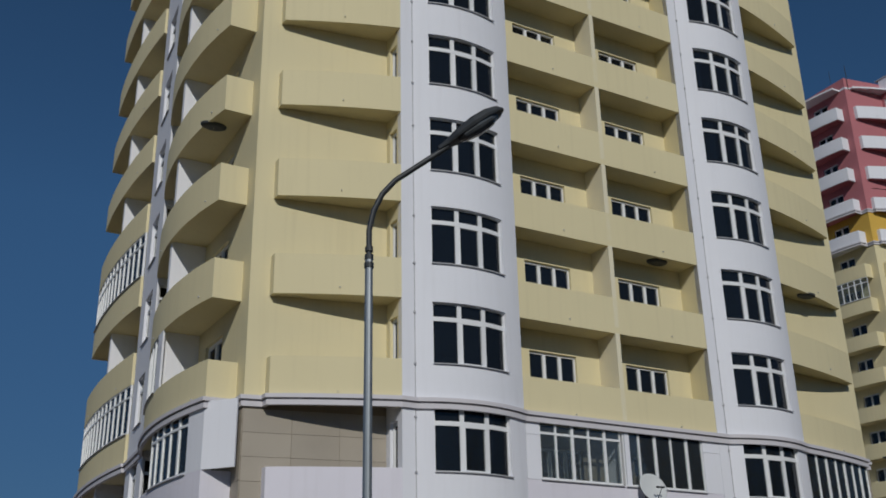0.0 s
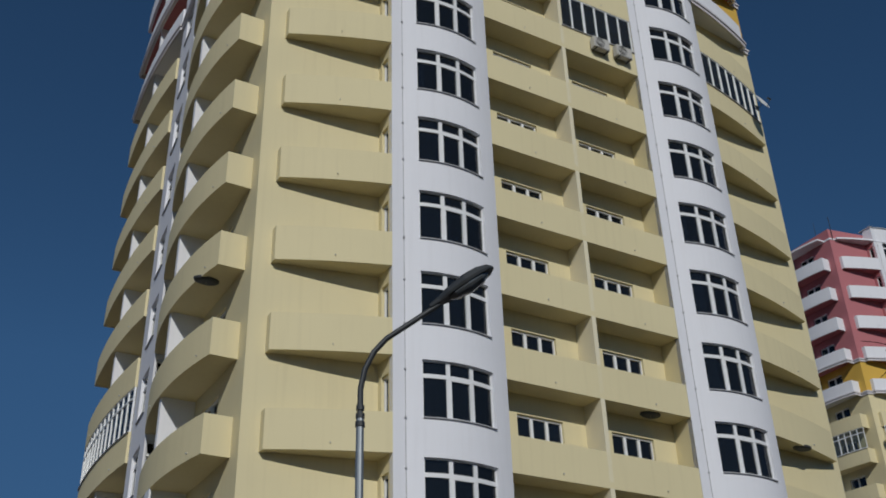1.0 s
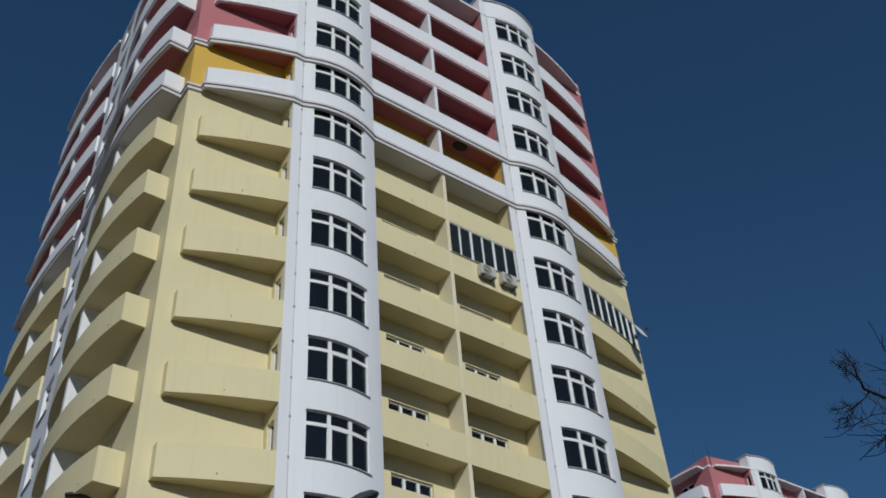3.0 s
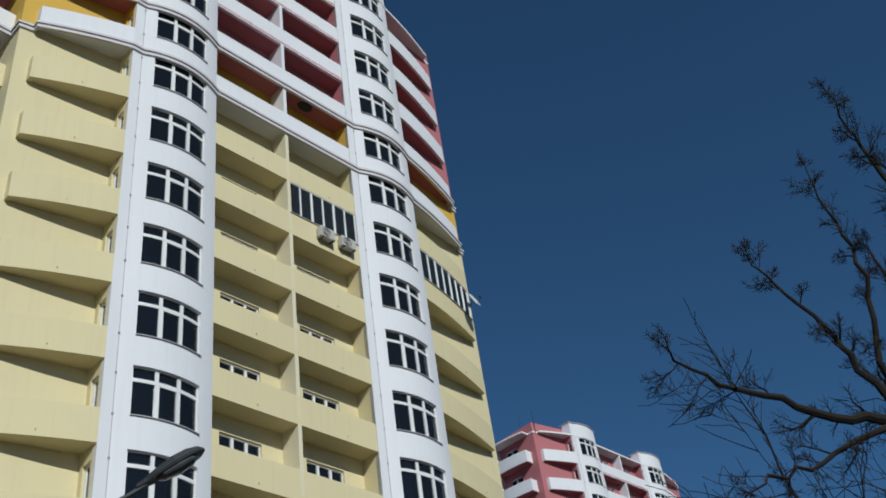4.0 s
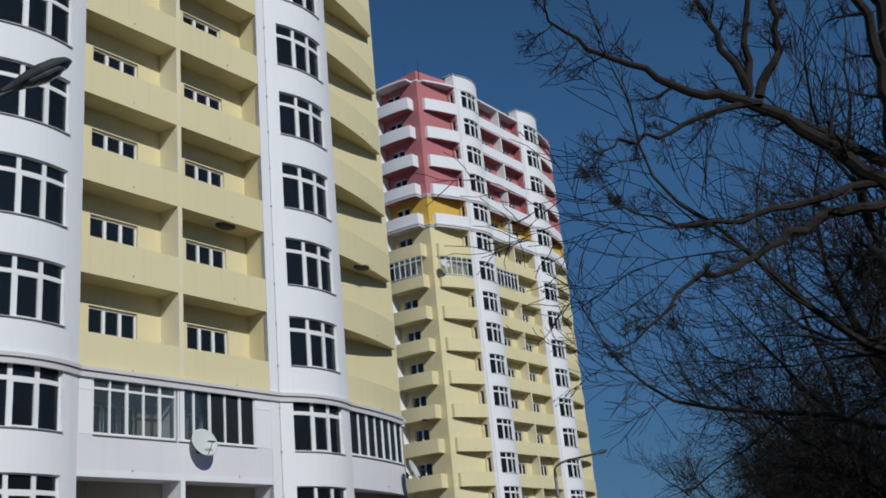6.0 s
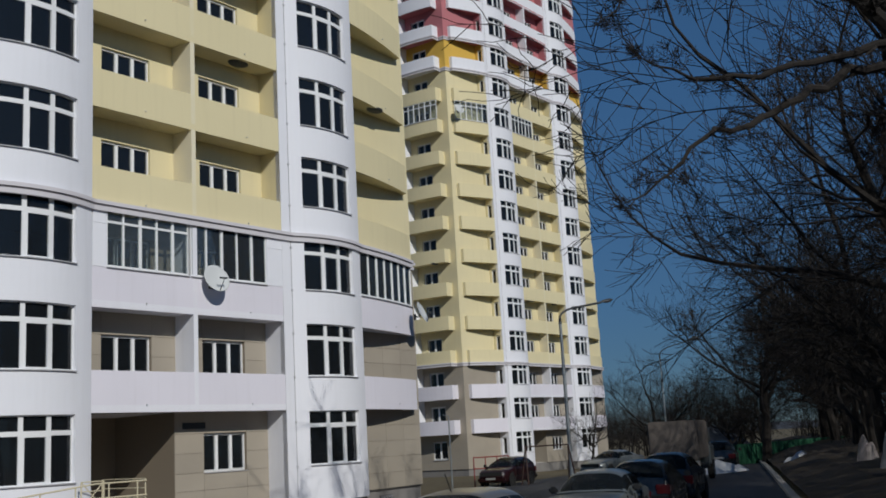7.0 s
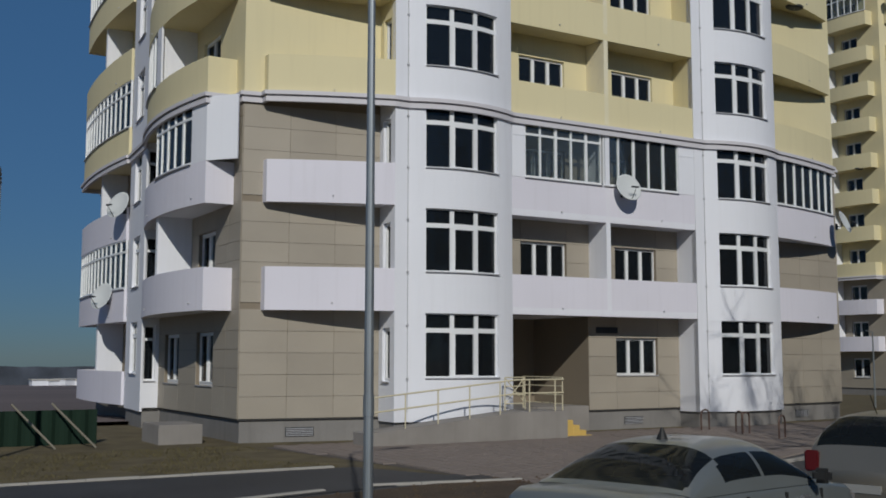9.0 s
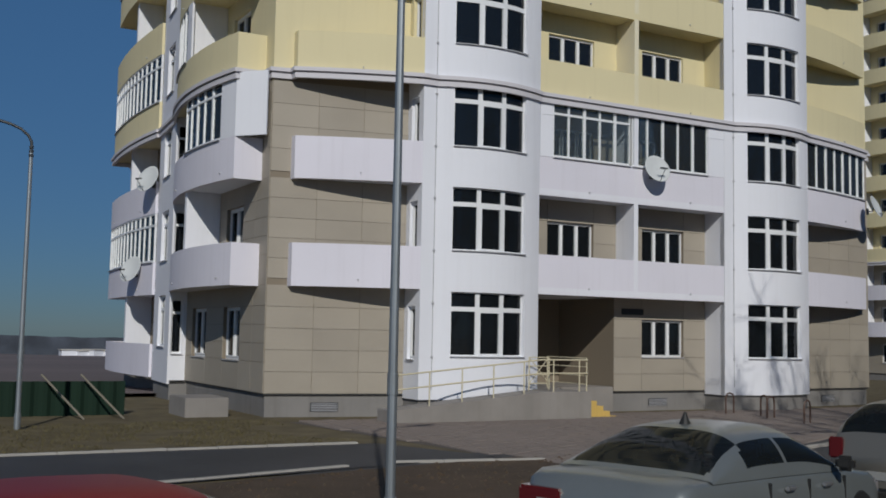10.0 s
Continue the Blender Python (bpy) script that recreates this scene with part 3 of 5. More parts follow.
PAVER = mat("pinkish_paver", (0.20, 0.165, 0.145), 0.8, var=0.1, scale=2, bump=0.4, bscale=60, piece=0.08)
KERB = mat("concrete_kerb", (0.36, 0.34, 0.31), 0.9, var=0.15, scale=0.8, bump=0.4)


def patch(name, quad, up, material, label, n=14, kind="structure"):
    """A sheet over the land between four corners."""
    bm = bmesh.new()
    a, b, c, d = [Vector(q) for q in quad]
    g = []
    for i in range(n + 1):
        row = []
        for j in range(n + 1):
            p = (a * (1 - i / n) + b * (i / n)) * (1 - j / n) + (d * (1 - i / n) + c * (i / n)) * (j / n)
            row.append(bm.verts.new((p.x, p.y, lie(p.x, p.y) + up)))
        g.append(row)
    for i in range(n):
        for j in range(n):
            bm.faces.new((g[i][j], g[i + 1][j], g[i + 1][j + 1], g[i][j + 1]))
    return tagged(new(name, mesh_of(name, bm, material)), label, name, kind=kind)


bm = bmesh.new()
xs = [-3000, -600, -300, -150, -80] + list(range(-40, 121, 2)) + [140, 160, 190, 230, 300, 400, 800, 3000]
ys = [-600, -100, -40] + list(range(-20, 91, 2)) + [110, 130, 160, 200, 260, 340, 450, 600, 900, 1500, 3500]
vs = [[bm.verts.new((x, y, lie(x, y) - 0.02)) for y in ys] for x in xs]
for i in range(len(xs) - 1):
    for j in range(len(ys) - 1):
        bm.faces.new((vs[i][j], vs[i + 1][j], vs[i + 1][j + 1], vs[i][j + 1]))
tagged(new("ground", mesh_of("ground", bm, DRYGRASS)), "bare ground with dry winter grass", "ground", kind="structure")

EDGE = [(-40, -2.0), (45, 23.2)]     # road's edge towards the houses
KERB_R = [(-40, -18.8), (130, 50.9)]  # kerb towards the wood
patch("road", [(-40, -18.8), (130, 50.9), (124, 60.0), (-40, -2.0)], 0.0, ASPHALT, "worn dark asphalt road with patches", 60)
patch("path", [(-30, 8.2), (10.6, 16.4), (9.4, 19.3), (-30, 19.6)], 0.012, ASPHALT, "narrow asphalt footpath", 16)
patch("verge", [(-30, 1.0), (11.5, 12.6), (11.0, 16.2), (-30, 8.0)], 0.01, SOIL, "bare brown soil verge with litter", 20)
patch("forecourt", [(11.0, 13.4), (31, 19.8), (33, 25.0), (9.6, 25.0)], -0.012, mat("paver_joint", (0.10, 0.085, 0.075), 0.9), "paved forecourt", 24)


def kerb_line(a, b, w=0.14, up=0.06, step=1.0, name="kerb", dark=KERB, group="path kerb"):
    """A row of kerb stones along a line over the land."""
    a, b = Vector(a), Vector(b)
    d = (b - a).normalized()
    top = thing(name, "row of pale concrete kerb stones", "kerb", kind="structure")
    n = int((b - a).length / step)
    bm = bmesh.new()
    box(bm, 0.006, step - 0.006, -w / 2, w / 2, -0.25, 0)
    bmesh.ops.bevel(bm, geom=[e for e in bm.edges if abs(e.verts[0].co.z) < 0.01 and abs(e.verts[1].co.z) < 0.01], offset=0.015, segments=1, affect='EDGES')
    me = mesh_of("kerb_stone", bm, dark)
    for i in range(n):
        p, q = a + d * step * i, a + d * step * (i + 1)
        zp, zq = lie(*p), lie(*q)
        child("kerb_stone", me, top, Matrix.Translation((p.x, p.y, zp + up + random.uniform(-.006, .006))) @ Matrix.Rotation(math.atan2(d.y, d.x), 4, 'Z') @ Matrix.Rotation(-math.atan2(zq - zp, step), 4, 'Y'))
    return top


kerb_line((-20, 9.55), (8.2, 16.2), up=0.04)
kerb_line((8.2, 16.2), (11.2, 15.6), up=0.04)
kerb_line((-20, 19.6), (9.3, 19.4), up=0.05)
kerb_line((10, 1.75), (70, 26.3), w=0.22, up=0.13, step=1.0)
kerb_line((12, 13.4), (42, 22.6), up=0.06)

# bank beyond the far kerb
bm = bmesh.new()
rows = []
for i in range(60):
    x = 6 + i * 1.6
    y = 1.75 + 0.41 * (x - 10)
    r = []
    for j in range(14):
        o = 0.3 + j * 0.9
        h = 0.1 + 0.9 * (1 - math.exp(-o / 2.5)) + 0.35 * noise.noise(Vector((x * .35, o * .6, 2))) * min(1, o / 1.5)
        r.append(bm.verts.new((x + o * 0.38, y - o * 0.92, h - 0.44)))
    rows.append(r)
for a, b in zip(rows, rows[1:]):
    for j in range(13):
        bm.faces.new((a[j], b[j], b[j + 1], a[j + 1]))
tagged(new("bank", mesh_of("bank", bm, LITTER)), "low brown earth bank beside the road", "bank", kind="structure")

# ---- trees ----
# brown bark taken near black: the limbs' shaded, silhouetted look is in the colour
BARK = mat("silhouette_bark", (0.018, 0.015, 0.013), 0.95, var=0.3, scale=0.5, bump=0.8, bscale=30)


def grow(bm, p, d, length, radius, depth, rng, bend=0.25, lift=0.06, kids=(3, 5), minr=0.006):
    """A limb that wanders and carries thinner limbs."""
    segs = 6 if depth > 2 else 4 if depth > 0 else 3
    pts, rad, ways = [p.copy()], [radius], [d.copy()]
    for i in range(segs):
        d = (d + Vector((rng.gauss(0, bend), rng.gauss(0, bend), rng.gauss(0, bend) + lift)) * (0.55 if depth > 2 else 0.8)).normalized()
        p = p + d * (length / segs)
        pts.append(p.copy())
        ways.append(d.copy())
        rad.append(max(minr * 0.7, radius * (1 - 0.62 * (i + 1) / segs)))
    tube(bm, pts, rad, 7 if depth > 3 else 5 if depth > 1 else 3, cap=False)
    if depth == 0:
        return
    branch_off(bm, pts, rad, ways, length, depth, rng, bend, lift, kids, minr)


def branch_off(bm, pts, rad, ways, length, depth, rng, bend, lift, kids, minr, first=0.25, tip=0.5):
    n = rng.randint(*kids)
    for k in range(n):
        t = first + (1 - first) * (k + rng.random()) / n
        i = min(len(pts) - 2, int(t * (len(pts) - 1)))
        f = t * (len(pts) - 1) - i
        q = pts[i].lerp(pts[i + 1], f)
        w = ways[i]
        side = w.cross(Vector((rng.gauss(0, 1), rng.gauss(0, 1), rng.gauss(0, 1)))).normalized()
        ang = rng.uniform(0.45, 1.05)
        nd = (w * math.cos(ang) + side * math.sin(ang)).normalized()
        r = max(minr, (rad[i] * (1 - f) + rad[i + 1] * f) * rng.uniform(0.32, 0.55))
        grow(bm, q, nd, length * rng.uniform(0.45, 0.7) * (1.15 - 0.35 * t), r, depth - 1, rng, bend, lift, kids, minr)
    grow(bm, pts[-1], ways[-1], length * tip, rad[-1], depth - 1, rng, bend, lift, kids, minr)


def tree_meshes(seed, height, radius, depth, kids, spread=0.8):
    rng = random.Random(seed)
    tr, cr = bmesh.new(), bmesh.new()
    p = Vector((0, 0, -0.3))
    pts, rad, ways, d = [p], [radius * 1.35], [Vector((0, 0, 1))], Vector((0, 0, 1))
    for i in range(6):
        d = (d + Vector((rng.gauss(0, .07), rng.gauss(0, .07), 0))).normalized()
        p = p + d * height * 0.065
        pts.append(p)
        ways.append(d)
        rad.append(radius * (1 - 0.35 * (i + 1) / 6))
    tube(tr, pts, rad, 9)
    n = rng.randint(4, 6)
    for k in range(n):
        a = 2 * math.pi * (k + rng.random() * 0.6) / n
        i = rng.choice((3, 4, 5, 6))
        e = rng.uniform(0.5, 1.1)
        grow(cr, pts[i], Vector((math.cos(a) * spread, math.sin(a) * spread, e)).normalized(), height * rng.uniform(0.40, 0.52), rad[i] * 0.6, depth, rng, 0.24, 0.05, kids, 0.011)
    grow(cr, pts[-1], ways[-1], height * 0.5, rad[-1] * 0.85, depth, rng, 0.2, 0.1, kids, 0.011)
    return mesh_of("trunk", tr, BARK), mesh_of("crown", cr, BARK)


def tree(meshes, x, y, turn, size, label, group="roadside trees"):
    t = thing("tree", label, "tree", pose(x, y, lie(x, y) - 0.02, 0, 0, turn) @ Matrix.Scale(size, 4), group)
    child("trunk", meshes[0], t)
    child("crown", meshes[1], t)
    return t


# great bare tree that reaches over the road
rng = random.Random(5)
big = thing("tree", "large bare old tree with limbs spreading over the road", "tree", pose(18.2, 2.1, -0.1), "roadside trees")
O = Vector((18.2, 2.1, -0.1))
bm = bmesh.new()
tube(bm, [(0, 0, -0.6), (0.05, 0, 1.5), (0.0, 0.1, 3.5), (-0.15, 0.2, 5.6), (-0.25, 0.3, 7.6), (-0.1, 0.2, 9.6), (0.1, 0.0, 12.0), (0.35, -0.2, 14.0), (0.25, 0.0, 16.0), (0.5, 0.1, 17.6)], [0.58, 0.44, 0.39, 0.34, 0.29, 0.22, 0.15, 0.10, 0.06, 0.015], 12)
part("trunk", bm, BARK, big)
LOW_BOUGHS = [
    ([(17.9, 2.3, 6.5), (16.8, 2.4, 7.3), (16.1, 3.1, 8.0), (15.2, 3.8, 8.8), (14.4, 4.4, 8.9), (13.6, 5.0, 9.2), (12.7, 5.5, 9.5), (11.9, 5.6, 9.8)], 0.17, 4),
    ([(15.0, 3.9, 9.0), (14.7, 4.0, 9.7), (14.3, 4.2, 10.4), (13.9, 4.5, 11.3), (13.5, 4.6, 11.7)], 0.075, 4),
    ([(15.2, 3.8, 8.9), (15.3, 3.4, 9.6), (15.2, 3.3, 10.4), (15.1, 3.2, 11.2), (15.0, 3.3, 11.8)], 0.085, 4),
    ([(15.2, 3.8, 8.8), (14.5, 4.3, 8.6), (13.8, 4.8, 8.2), (13.0, 5.3, 8.0), (12.3, 5.5, 7.4)], 0.065, 4),
]
HIGH_BOUGHS = [
    ([(17.9, 2.3, 7.0), (16.8, 2.4, 7.5), (15.7, 3.6, 7.2), (14.6, 4.3, 6.8), (13.5, 4.8, 6.6), (12.4, 5.1, 6.7)], 0.1, 4),
    ([(17.9, 2.3, 6.3), (16.8, 2.6, 7.1), (16.0, 3.4, 7.0), (15.1, 3.9, 6.5), (14.3, 4.4, 6.0), (13.5, 4.7, 5.8), (12.8, 4.9, 5.3), (12.0, 5.2, 4.7)], 0.11, 4),
    ([(17.9, 2.4, 7.4), (17.2, 2.4, 8.7), (17.1, 2.3, 9.7), (16.9, 2.4, 11.2), (16.8, 2.5, 12.6), (16.6, 2.7, 13.9)], 0.17, 4),
    ([(17.9, 2.4, 7.9), (16.5, 4.4, 9.4), (16.4, 4.2, 10.5), (16.3, 3.8, 12.0), (16.1, 3.8, 13.2), (15.8, 3.8, 14.3)], 0.1, 4),
    ([(18.2, 2.2, 11.2), (17.3, 3.0, 12.8), (17.1, 2.9, 14.3), (16.9, 3.0, 15.2), (16.6, 3.0, 16.3)], 0.1, 4),
]
REAR_BOUGHS = [
    ([(18.0, 2.7, 6.0), (19.8, 3.6, 7.2), (20.8, 4.3, 7.6), (21.6, 4.9, 7.3)], 0.13, 4),
    ([(18.0, 2.5, 8.0), (19.6, 1.2, 9.4), (21.6, 0.2, 10.6), (23.0, -0.8, 11.4)], 0.16, 4),
    ([(18.1, 2.6, 11.5), (18.6, 2.0, 13.5), (18.4, 2.4, 15.6)], 0.13, 4),
]
bm = bmesh.new()
for ctrl, r, dep in LOW_BOUGHS + HIGH_BOUGHS + REAR_BOUGHS:
    P = [Vector(c) - O for c in ctrl]
    pts, ways = [], []
    for a, b in zip(P, P[1:]):
        for k in range(4):
            wob = Vector((rng.gauss(0, .035), rng.gauss(0, .035), rng.gauss(0, .035)))
            pts.append(a.lerp(b, k / 4) + (wob if pts else Vector((0, 0, 0))))
    pts.append(P[-1])
    for i in range(len(pts)):
        ways.append((pts[min(i + 1, len(pts) - 1)] - pts[max(i - 1, 0)]).normalized())
    rad = [r * (1 - 0.93 * (i / (len(pts) - 1)) ** 0.8) + 0.004 for i in range(len(pts))]
    tube(bm, pts, rad, 8, cap=False)
    L = sum((b - a).length for a, b in zip(pts, pts[1:]))
    branch_off(bm, pts, rad, ways, (0.75 if r < 0.12 else 1.0) * min(1.15, L * 0.24), dep - 1, rng, 0.24, 0.05, (4, 7), 0.005, 0.25, 0.3)
    branch_off(bm, pts, rad, ways, (0.75 if r < 0.12 else 1.0) * min(0.85, L * 0.2), dep - 1, rng, 0.28, 0.04, (7, 10), 0.004, 0.2, 0.4)
part("crown", bm, BARK, big)

KINDS = [tree_meshes(11, 12, 0.26, 3, (5, 6), 1.0), tree_meshes(12, 12, 0.22, 3, (5, 6), 1.2), tree_meshes(17, 12, 0.30, 3, (5, 6), 0.9)]
tree(KINDS[2], 53.0, 25.4, 140, 0.52, "small bare tree beside the road")
tree(KINDS[2], 60.0, 22.0, 100, 0.98, "bare broad-crowned tree beside the road")
tree(KINDS[1], 28.0, 3.4, 200, 0.85, "bare tree on the road bank")
# unseen trees added off to the right to cast shade on road and cars
for i, (x, y) in enumerate(((11, -10), (16, -8.5), (21, -6), (8, -14), (14, -14), (25, -4))):
    tree(KINDS[i % 3], x, y, 77 * i, 1.05, "bare winter tree in a roadside wood", "wood")
for i, (x, y, k) in enumerate(((66, 28.5, 0.5), (70, 31, 0.55), (76, 30, 0.6), (83, 36, 0.6), (64, 25.5, 0.45), (72, 26.5, 0.6), (90, 42, 0.6), (86, 33, 0.7))):
    tree(KINDS[(i + 1) % 3], x, y, 61 * i, k, "small bare winter tree beyond the road", "wood")
rng = random.Random(8)
for i in range(44):
    az, dd = radians(59.5 + 10 * (i + rng.random()) / 44), rng.uniform(92, 150)
    tree(KINDS[i % 3], dd * math.sin(az), dd * math.cos(az), rng.uniform(0, 360), rng.uniform(0.36, 0.52), "low bare winter tree beyond the road", "wood")
rng = random.Random(3)
for i in range(56):
    x = 22 + 84 * ((i + rng.random()) / 56) ** 1.1
    y = 1.75 + 0.41 * (x - 10) - 3.0 - rng.random() ** 1.3 * 26
    while math.atan2(x, y) - 5.5 / math.hypot(x, y) < radians(69):
        y -= 0.5
    tree(KINDS[i % 3], x, y, rng.uniform(0, 360), rng.uniform(0.8, 1.3), "bare winter tree in a roadside wood", "wood")


# ---- vehicles ----
SILVER = mat("silver_car_paint", (0.225, 0.245, 0.245), 0.34, 0.45, var=0.05, scale=0.8, bump=0.0, coat=0.4)
CHAMPAGNE = mat("champagne_car_paint", (0.215, 0.20, 0.172), 0.32, 0.5, var=0.06, scale=0.8, bump=0.0, coat=0.3)
GREYBLUE = mat("pale_blue_grey_car_paint", (0.14, 0.16, 0.17), 0.36, 0.3, var=0.06, scale=0.8, bump=0.0, coat=0.3)
BLACKCAR = mat("black_car_paint", (0.012, 0.013, 0.016), 0.25, 0.0, var=0.05, bump=0.0, coat=0.5)
BLUECAR = mat("dark_blue_car_paint", (0.012, 0.018, 0.03), 0.34, 0.1, var=0.05, bump=0.0, coat=0.5)
REDCAR = mat("red_car_paint", (0.17, 0.010, 0.014), 0.55, 0.0, var=0.12, bump=0.0, coat=0.05)
DARKRED = mat("dark_red_car_paint", (0.02, 0.006, 0.007), 0.3, 0.1, var=0.05, bump=0.0, coat=0.4)
RUBBER = mat("tyre_rubber", (0.015, 0.015, 0.015), 0.9, bump=0.1)
RIM = mat("alloy_rim", (0.35, 0.35, 0.36), 0.4, 0.7, bump=0.0)
TRIM = mat("black_plastic_trim", (0.02, 0.02, 0.02), 0.6, bump=0.0)
REDLAMP = mat("red_lamp_plastic", (0.10, 0.011, 0.014), 0.2, bump=0.0, coat=0.4)
CLEARLAMP = mat("clear_lamp_plastic", (0.34, 0.32, 0.32), 0.1, 0.3, bump=0.0, coat=0.6)
PLATE = mat("pale_plate", (0.28, 0.28, 0.27), 0.5, bump=0.0)
CARGLASS = glass("car_glass", (0.30, 0.36, 0.35), 0.55, 0.06, ior=1.22)


def wheel_meshes(r, w):
    t, c = bmesh.new(), bmesh.new()
    prof = [(r * 0.62, -w / 2), (r * 0.93, -w / 2), (r, -w * 0.35), (r, w * 0.35), (r * 0.93, w / 2), (r * 0.62, w / 2)]
    n = 22
    rings = [[t.verts.new((q * math.cos(a), y, q * math.sin(a))) for q, y in prof] for a in (2 * math.pi * i / n for i in range(n))]
    for i in range(n):
        a, b = rings[i], rings[(i + 1) % n]
        for k in range(len(prof) - 1):
            t.faces.new((a[k], a[k + 1], b[k + 1], b[k]))
    # rim: dish with five broad spokes
    for k in range(7):
        box(c, 0.03, r * 0.6, -0.012, 0.012, -r * 0.1, r * 0.1, Matrix.Rotation(2 * math.pi * k / 7, 4, 'Y') @ pose(0, -w * 0.38, 0))
        box(c, 0.03, r * 0.6, -0.012, 0.012, -r * 0.1, r * 0.1, Matrix.Rotation(2 * math.pi * k / 7, 4, 'Y') @ pose(0, w * 0.38, 0))
    g = bmesh.ops.create_cone(c, cap_ends=True, segments=18, radius1=r * 0.64, radius2=r * 0.64, depth=w * 0.55, matrix=Matrix.Rotation(math.pi / 2, 4, 'X'))
    return mesh_of("tyre", t, RUBBER), mesh_of("rim", c, RIM)


WHEEL = wheel_meshes(0.315, 0.20)


def car(label, paint, m, length, width, deck, cabin, style, group="parked cars", lamps=True):
    """A parked car. deck: (x share, height, half-width share); cabin: rear base, roof rear, roof front, screen base (x shares), roof height."""
    top = thing("car", label, "car", m, group)
    W = width / 2
    xs = [d[0] * length for d in deck]

    def deck_at(x):
        for (a, za, wa), (b, zb, wb) in zip(deck, deck[1:]):
            if a * length <= x <= b * length + 1e-6:
                f = (x / length - a) / (b - a)
                return za + (zb - za) * f, (wa + (wb - wa) * f) * W
        return deck[-1][1], deck[-1][2] * W
    bm = bmesh.new()
    rings = []
    n = 40
    for i in range(n + 1):
        x = length * i / n
        z, w = deck_at(x)
        end = min(i, n - i)
        zb = 0.22 + (0.08 if end == 0 else 0.03 if end == 1 else 0)
        half = [(0, zb), (w * 0.88, zb), (w * 0.97, zb + 0.10), (w, zb + (z - zb) * 0.45), (w * 0.985, zb + (z - zb) * 0.75), (w * 0.95, z - 0.05), (w * 0.88, z - 0.008), (w * 0.45, z + 0.012), (0, z + 0.02)]
        ring = [(x, y, zz) for y, zz in half] + [(x, -y, zz) for y, zz in half[-2:0:-1]] + [(x, 0, zb)]
        rings.append(ring)
    vs = loft(bm, rings)
    for r in (vs[0], vs[-1]):
        bm.faces.new(r[:-1])
    bmesh.ops.remove_doubles(bm, verts=bm.verts, dist=1e-4)
    for f in bm.faces:
        f.smooth = True
    body = part("body", bm, paint, top)
    # cabin: one smooth shell, cut into paint and panes
    a, b, c, d, H, wt = cabin
    a, b, c, d = a * length, b * length, c * length, d * length
    keys = [(a, 0.0), (a + (b - a) * 0.5, style.get("tailgate", 0.60)), (b, 0.95), (b + (c - b) * 0.35, 1.0), (b + (c - b) * 0.65, 1.0), (c, 0.94), (c + (d - c) * 0.5, 0.55), (d, 0.0)]

    def rise(x):
        total = 0.0
        for o in (-0.09, -0.045, 0.0, 0.045, 0.09):
            q = min(max(x + o, a), d)
            for (x0, h0), (x1, h1) in zip(keys, keys[1:]):
                if x0 <= q <= x1:
                    total += h0 + (h1 - h0) * (q - x0) / max(1e-6, x1 - x0)
                    break
        return total / 5

    def shell(x, w):
        """A point on the greenhouse; w runs from one belt line over the roof to the other."""
        z, half = deck_at(x)
        h = rise(x) if a < x < d else 0.0
        z0, zt = z - 0.03, z + 0.01 + (H - z) * h
        th = w * math.pi
        cy, sz = math.cos(th), math.sin(th)
        up = sz ** 0.56
        y = math.copysign(abs(cy) ** 0.52, cy) * half * 0.94 * (1 - (1 - wt) * 0.75 * up * h)
        return (x, y, z0 + (zt - z0) * up)
    NS, NV = 44, 36
    grid = [[shell(a + (d - a) * i / NS, k / NV) for k in range(NV + 1)] for i in range(NS + 1)]
    cfrom, bpost = a + style.get("cshare", 0.75) * (b - a), b + (c - b) * style.get("bshare", 0.62)

    def region(i, k):
        x, w = a + (d - a) * (i + 0.5) / NS, (k + 0.5) / NV
        side = min(w, 1 - w)
        s0 = (x - a) / (b - a)
        if 0.10 < s0 < 0.93 and side > 0.20 + 0.08 * max(0, 0.25 - s0):
            return "rear_window"
        s1 = (d - x) / (d - c)
        if 0.08 < s1 < 0.92 and side > 0.195:
            return "windscreen"
        if 0.02 < side < 0.185 and cfrom < x < d - 0.22 * (d - c) and abs(x - bpost) > 0.05:
            if x < cfrom + 0.08 and side > 0.15:
                return "roof"
            return "side_window_a" if w < 0.5 else "side_window_b"
        return "roof"
    for nm in ("roof", "rear_window", "windscreen", "side_window_a", "side_window_b"):
        g = bmesh.new()
        loft(g, grid, lambda i, k: region(i, k) == nm)
        for v in [v for v in g.verts if not v.link_faces]:
            g.verts.remove(v)
        for f in g.faces:
            f.smooth = True
        part(nm.rsplit("_", 1)[0] if nm.startswith("side") else nm, g, paint if nm == "roof" else CARGLASS, top)
    # seats' dark cabin floor keeps the inside closed
    g = bmesh.new()
    box(g, a + 0.2, d - 0.1, -W * 0.8, W * 0.8, 0.55, 0.8)
    part("cabin_lining", g, TRIM, top)
    for x in (b + 0.25 * (c - b), b + 0.75 * (c - b)):
        for y in (-0.38, 0.38):
            g = bmesh.new()
            box(g, x - 0.09, x + 0.07, y - 0.22, y + 0.22, 0.75, 1.12)
            box(g, x - 0.08, x + 0.03, y - 0.12, y + 0.12, 1.12, 1.27)
            bmesh.ops.bevel(g, geom=list(g.edges), offset=0.03, segments=2, affect='EDGES')
            part("seat", g, TRIM, top, "dark seat with headrest")
    # wheels
    for x in (style.get("wr", 0.19) * length, style.get("wf", 0.80) * length):
        for sgn in (1, -1):
            _, w = deck_at(x)
            y = sgn * (w - 0.085)
            wh = child("wheel", WHEEL[0], top, pose(x, y, 0.315))
            child("rim", WHEEL[1], wh)
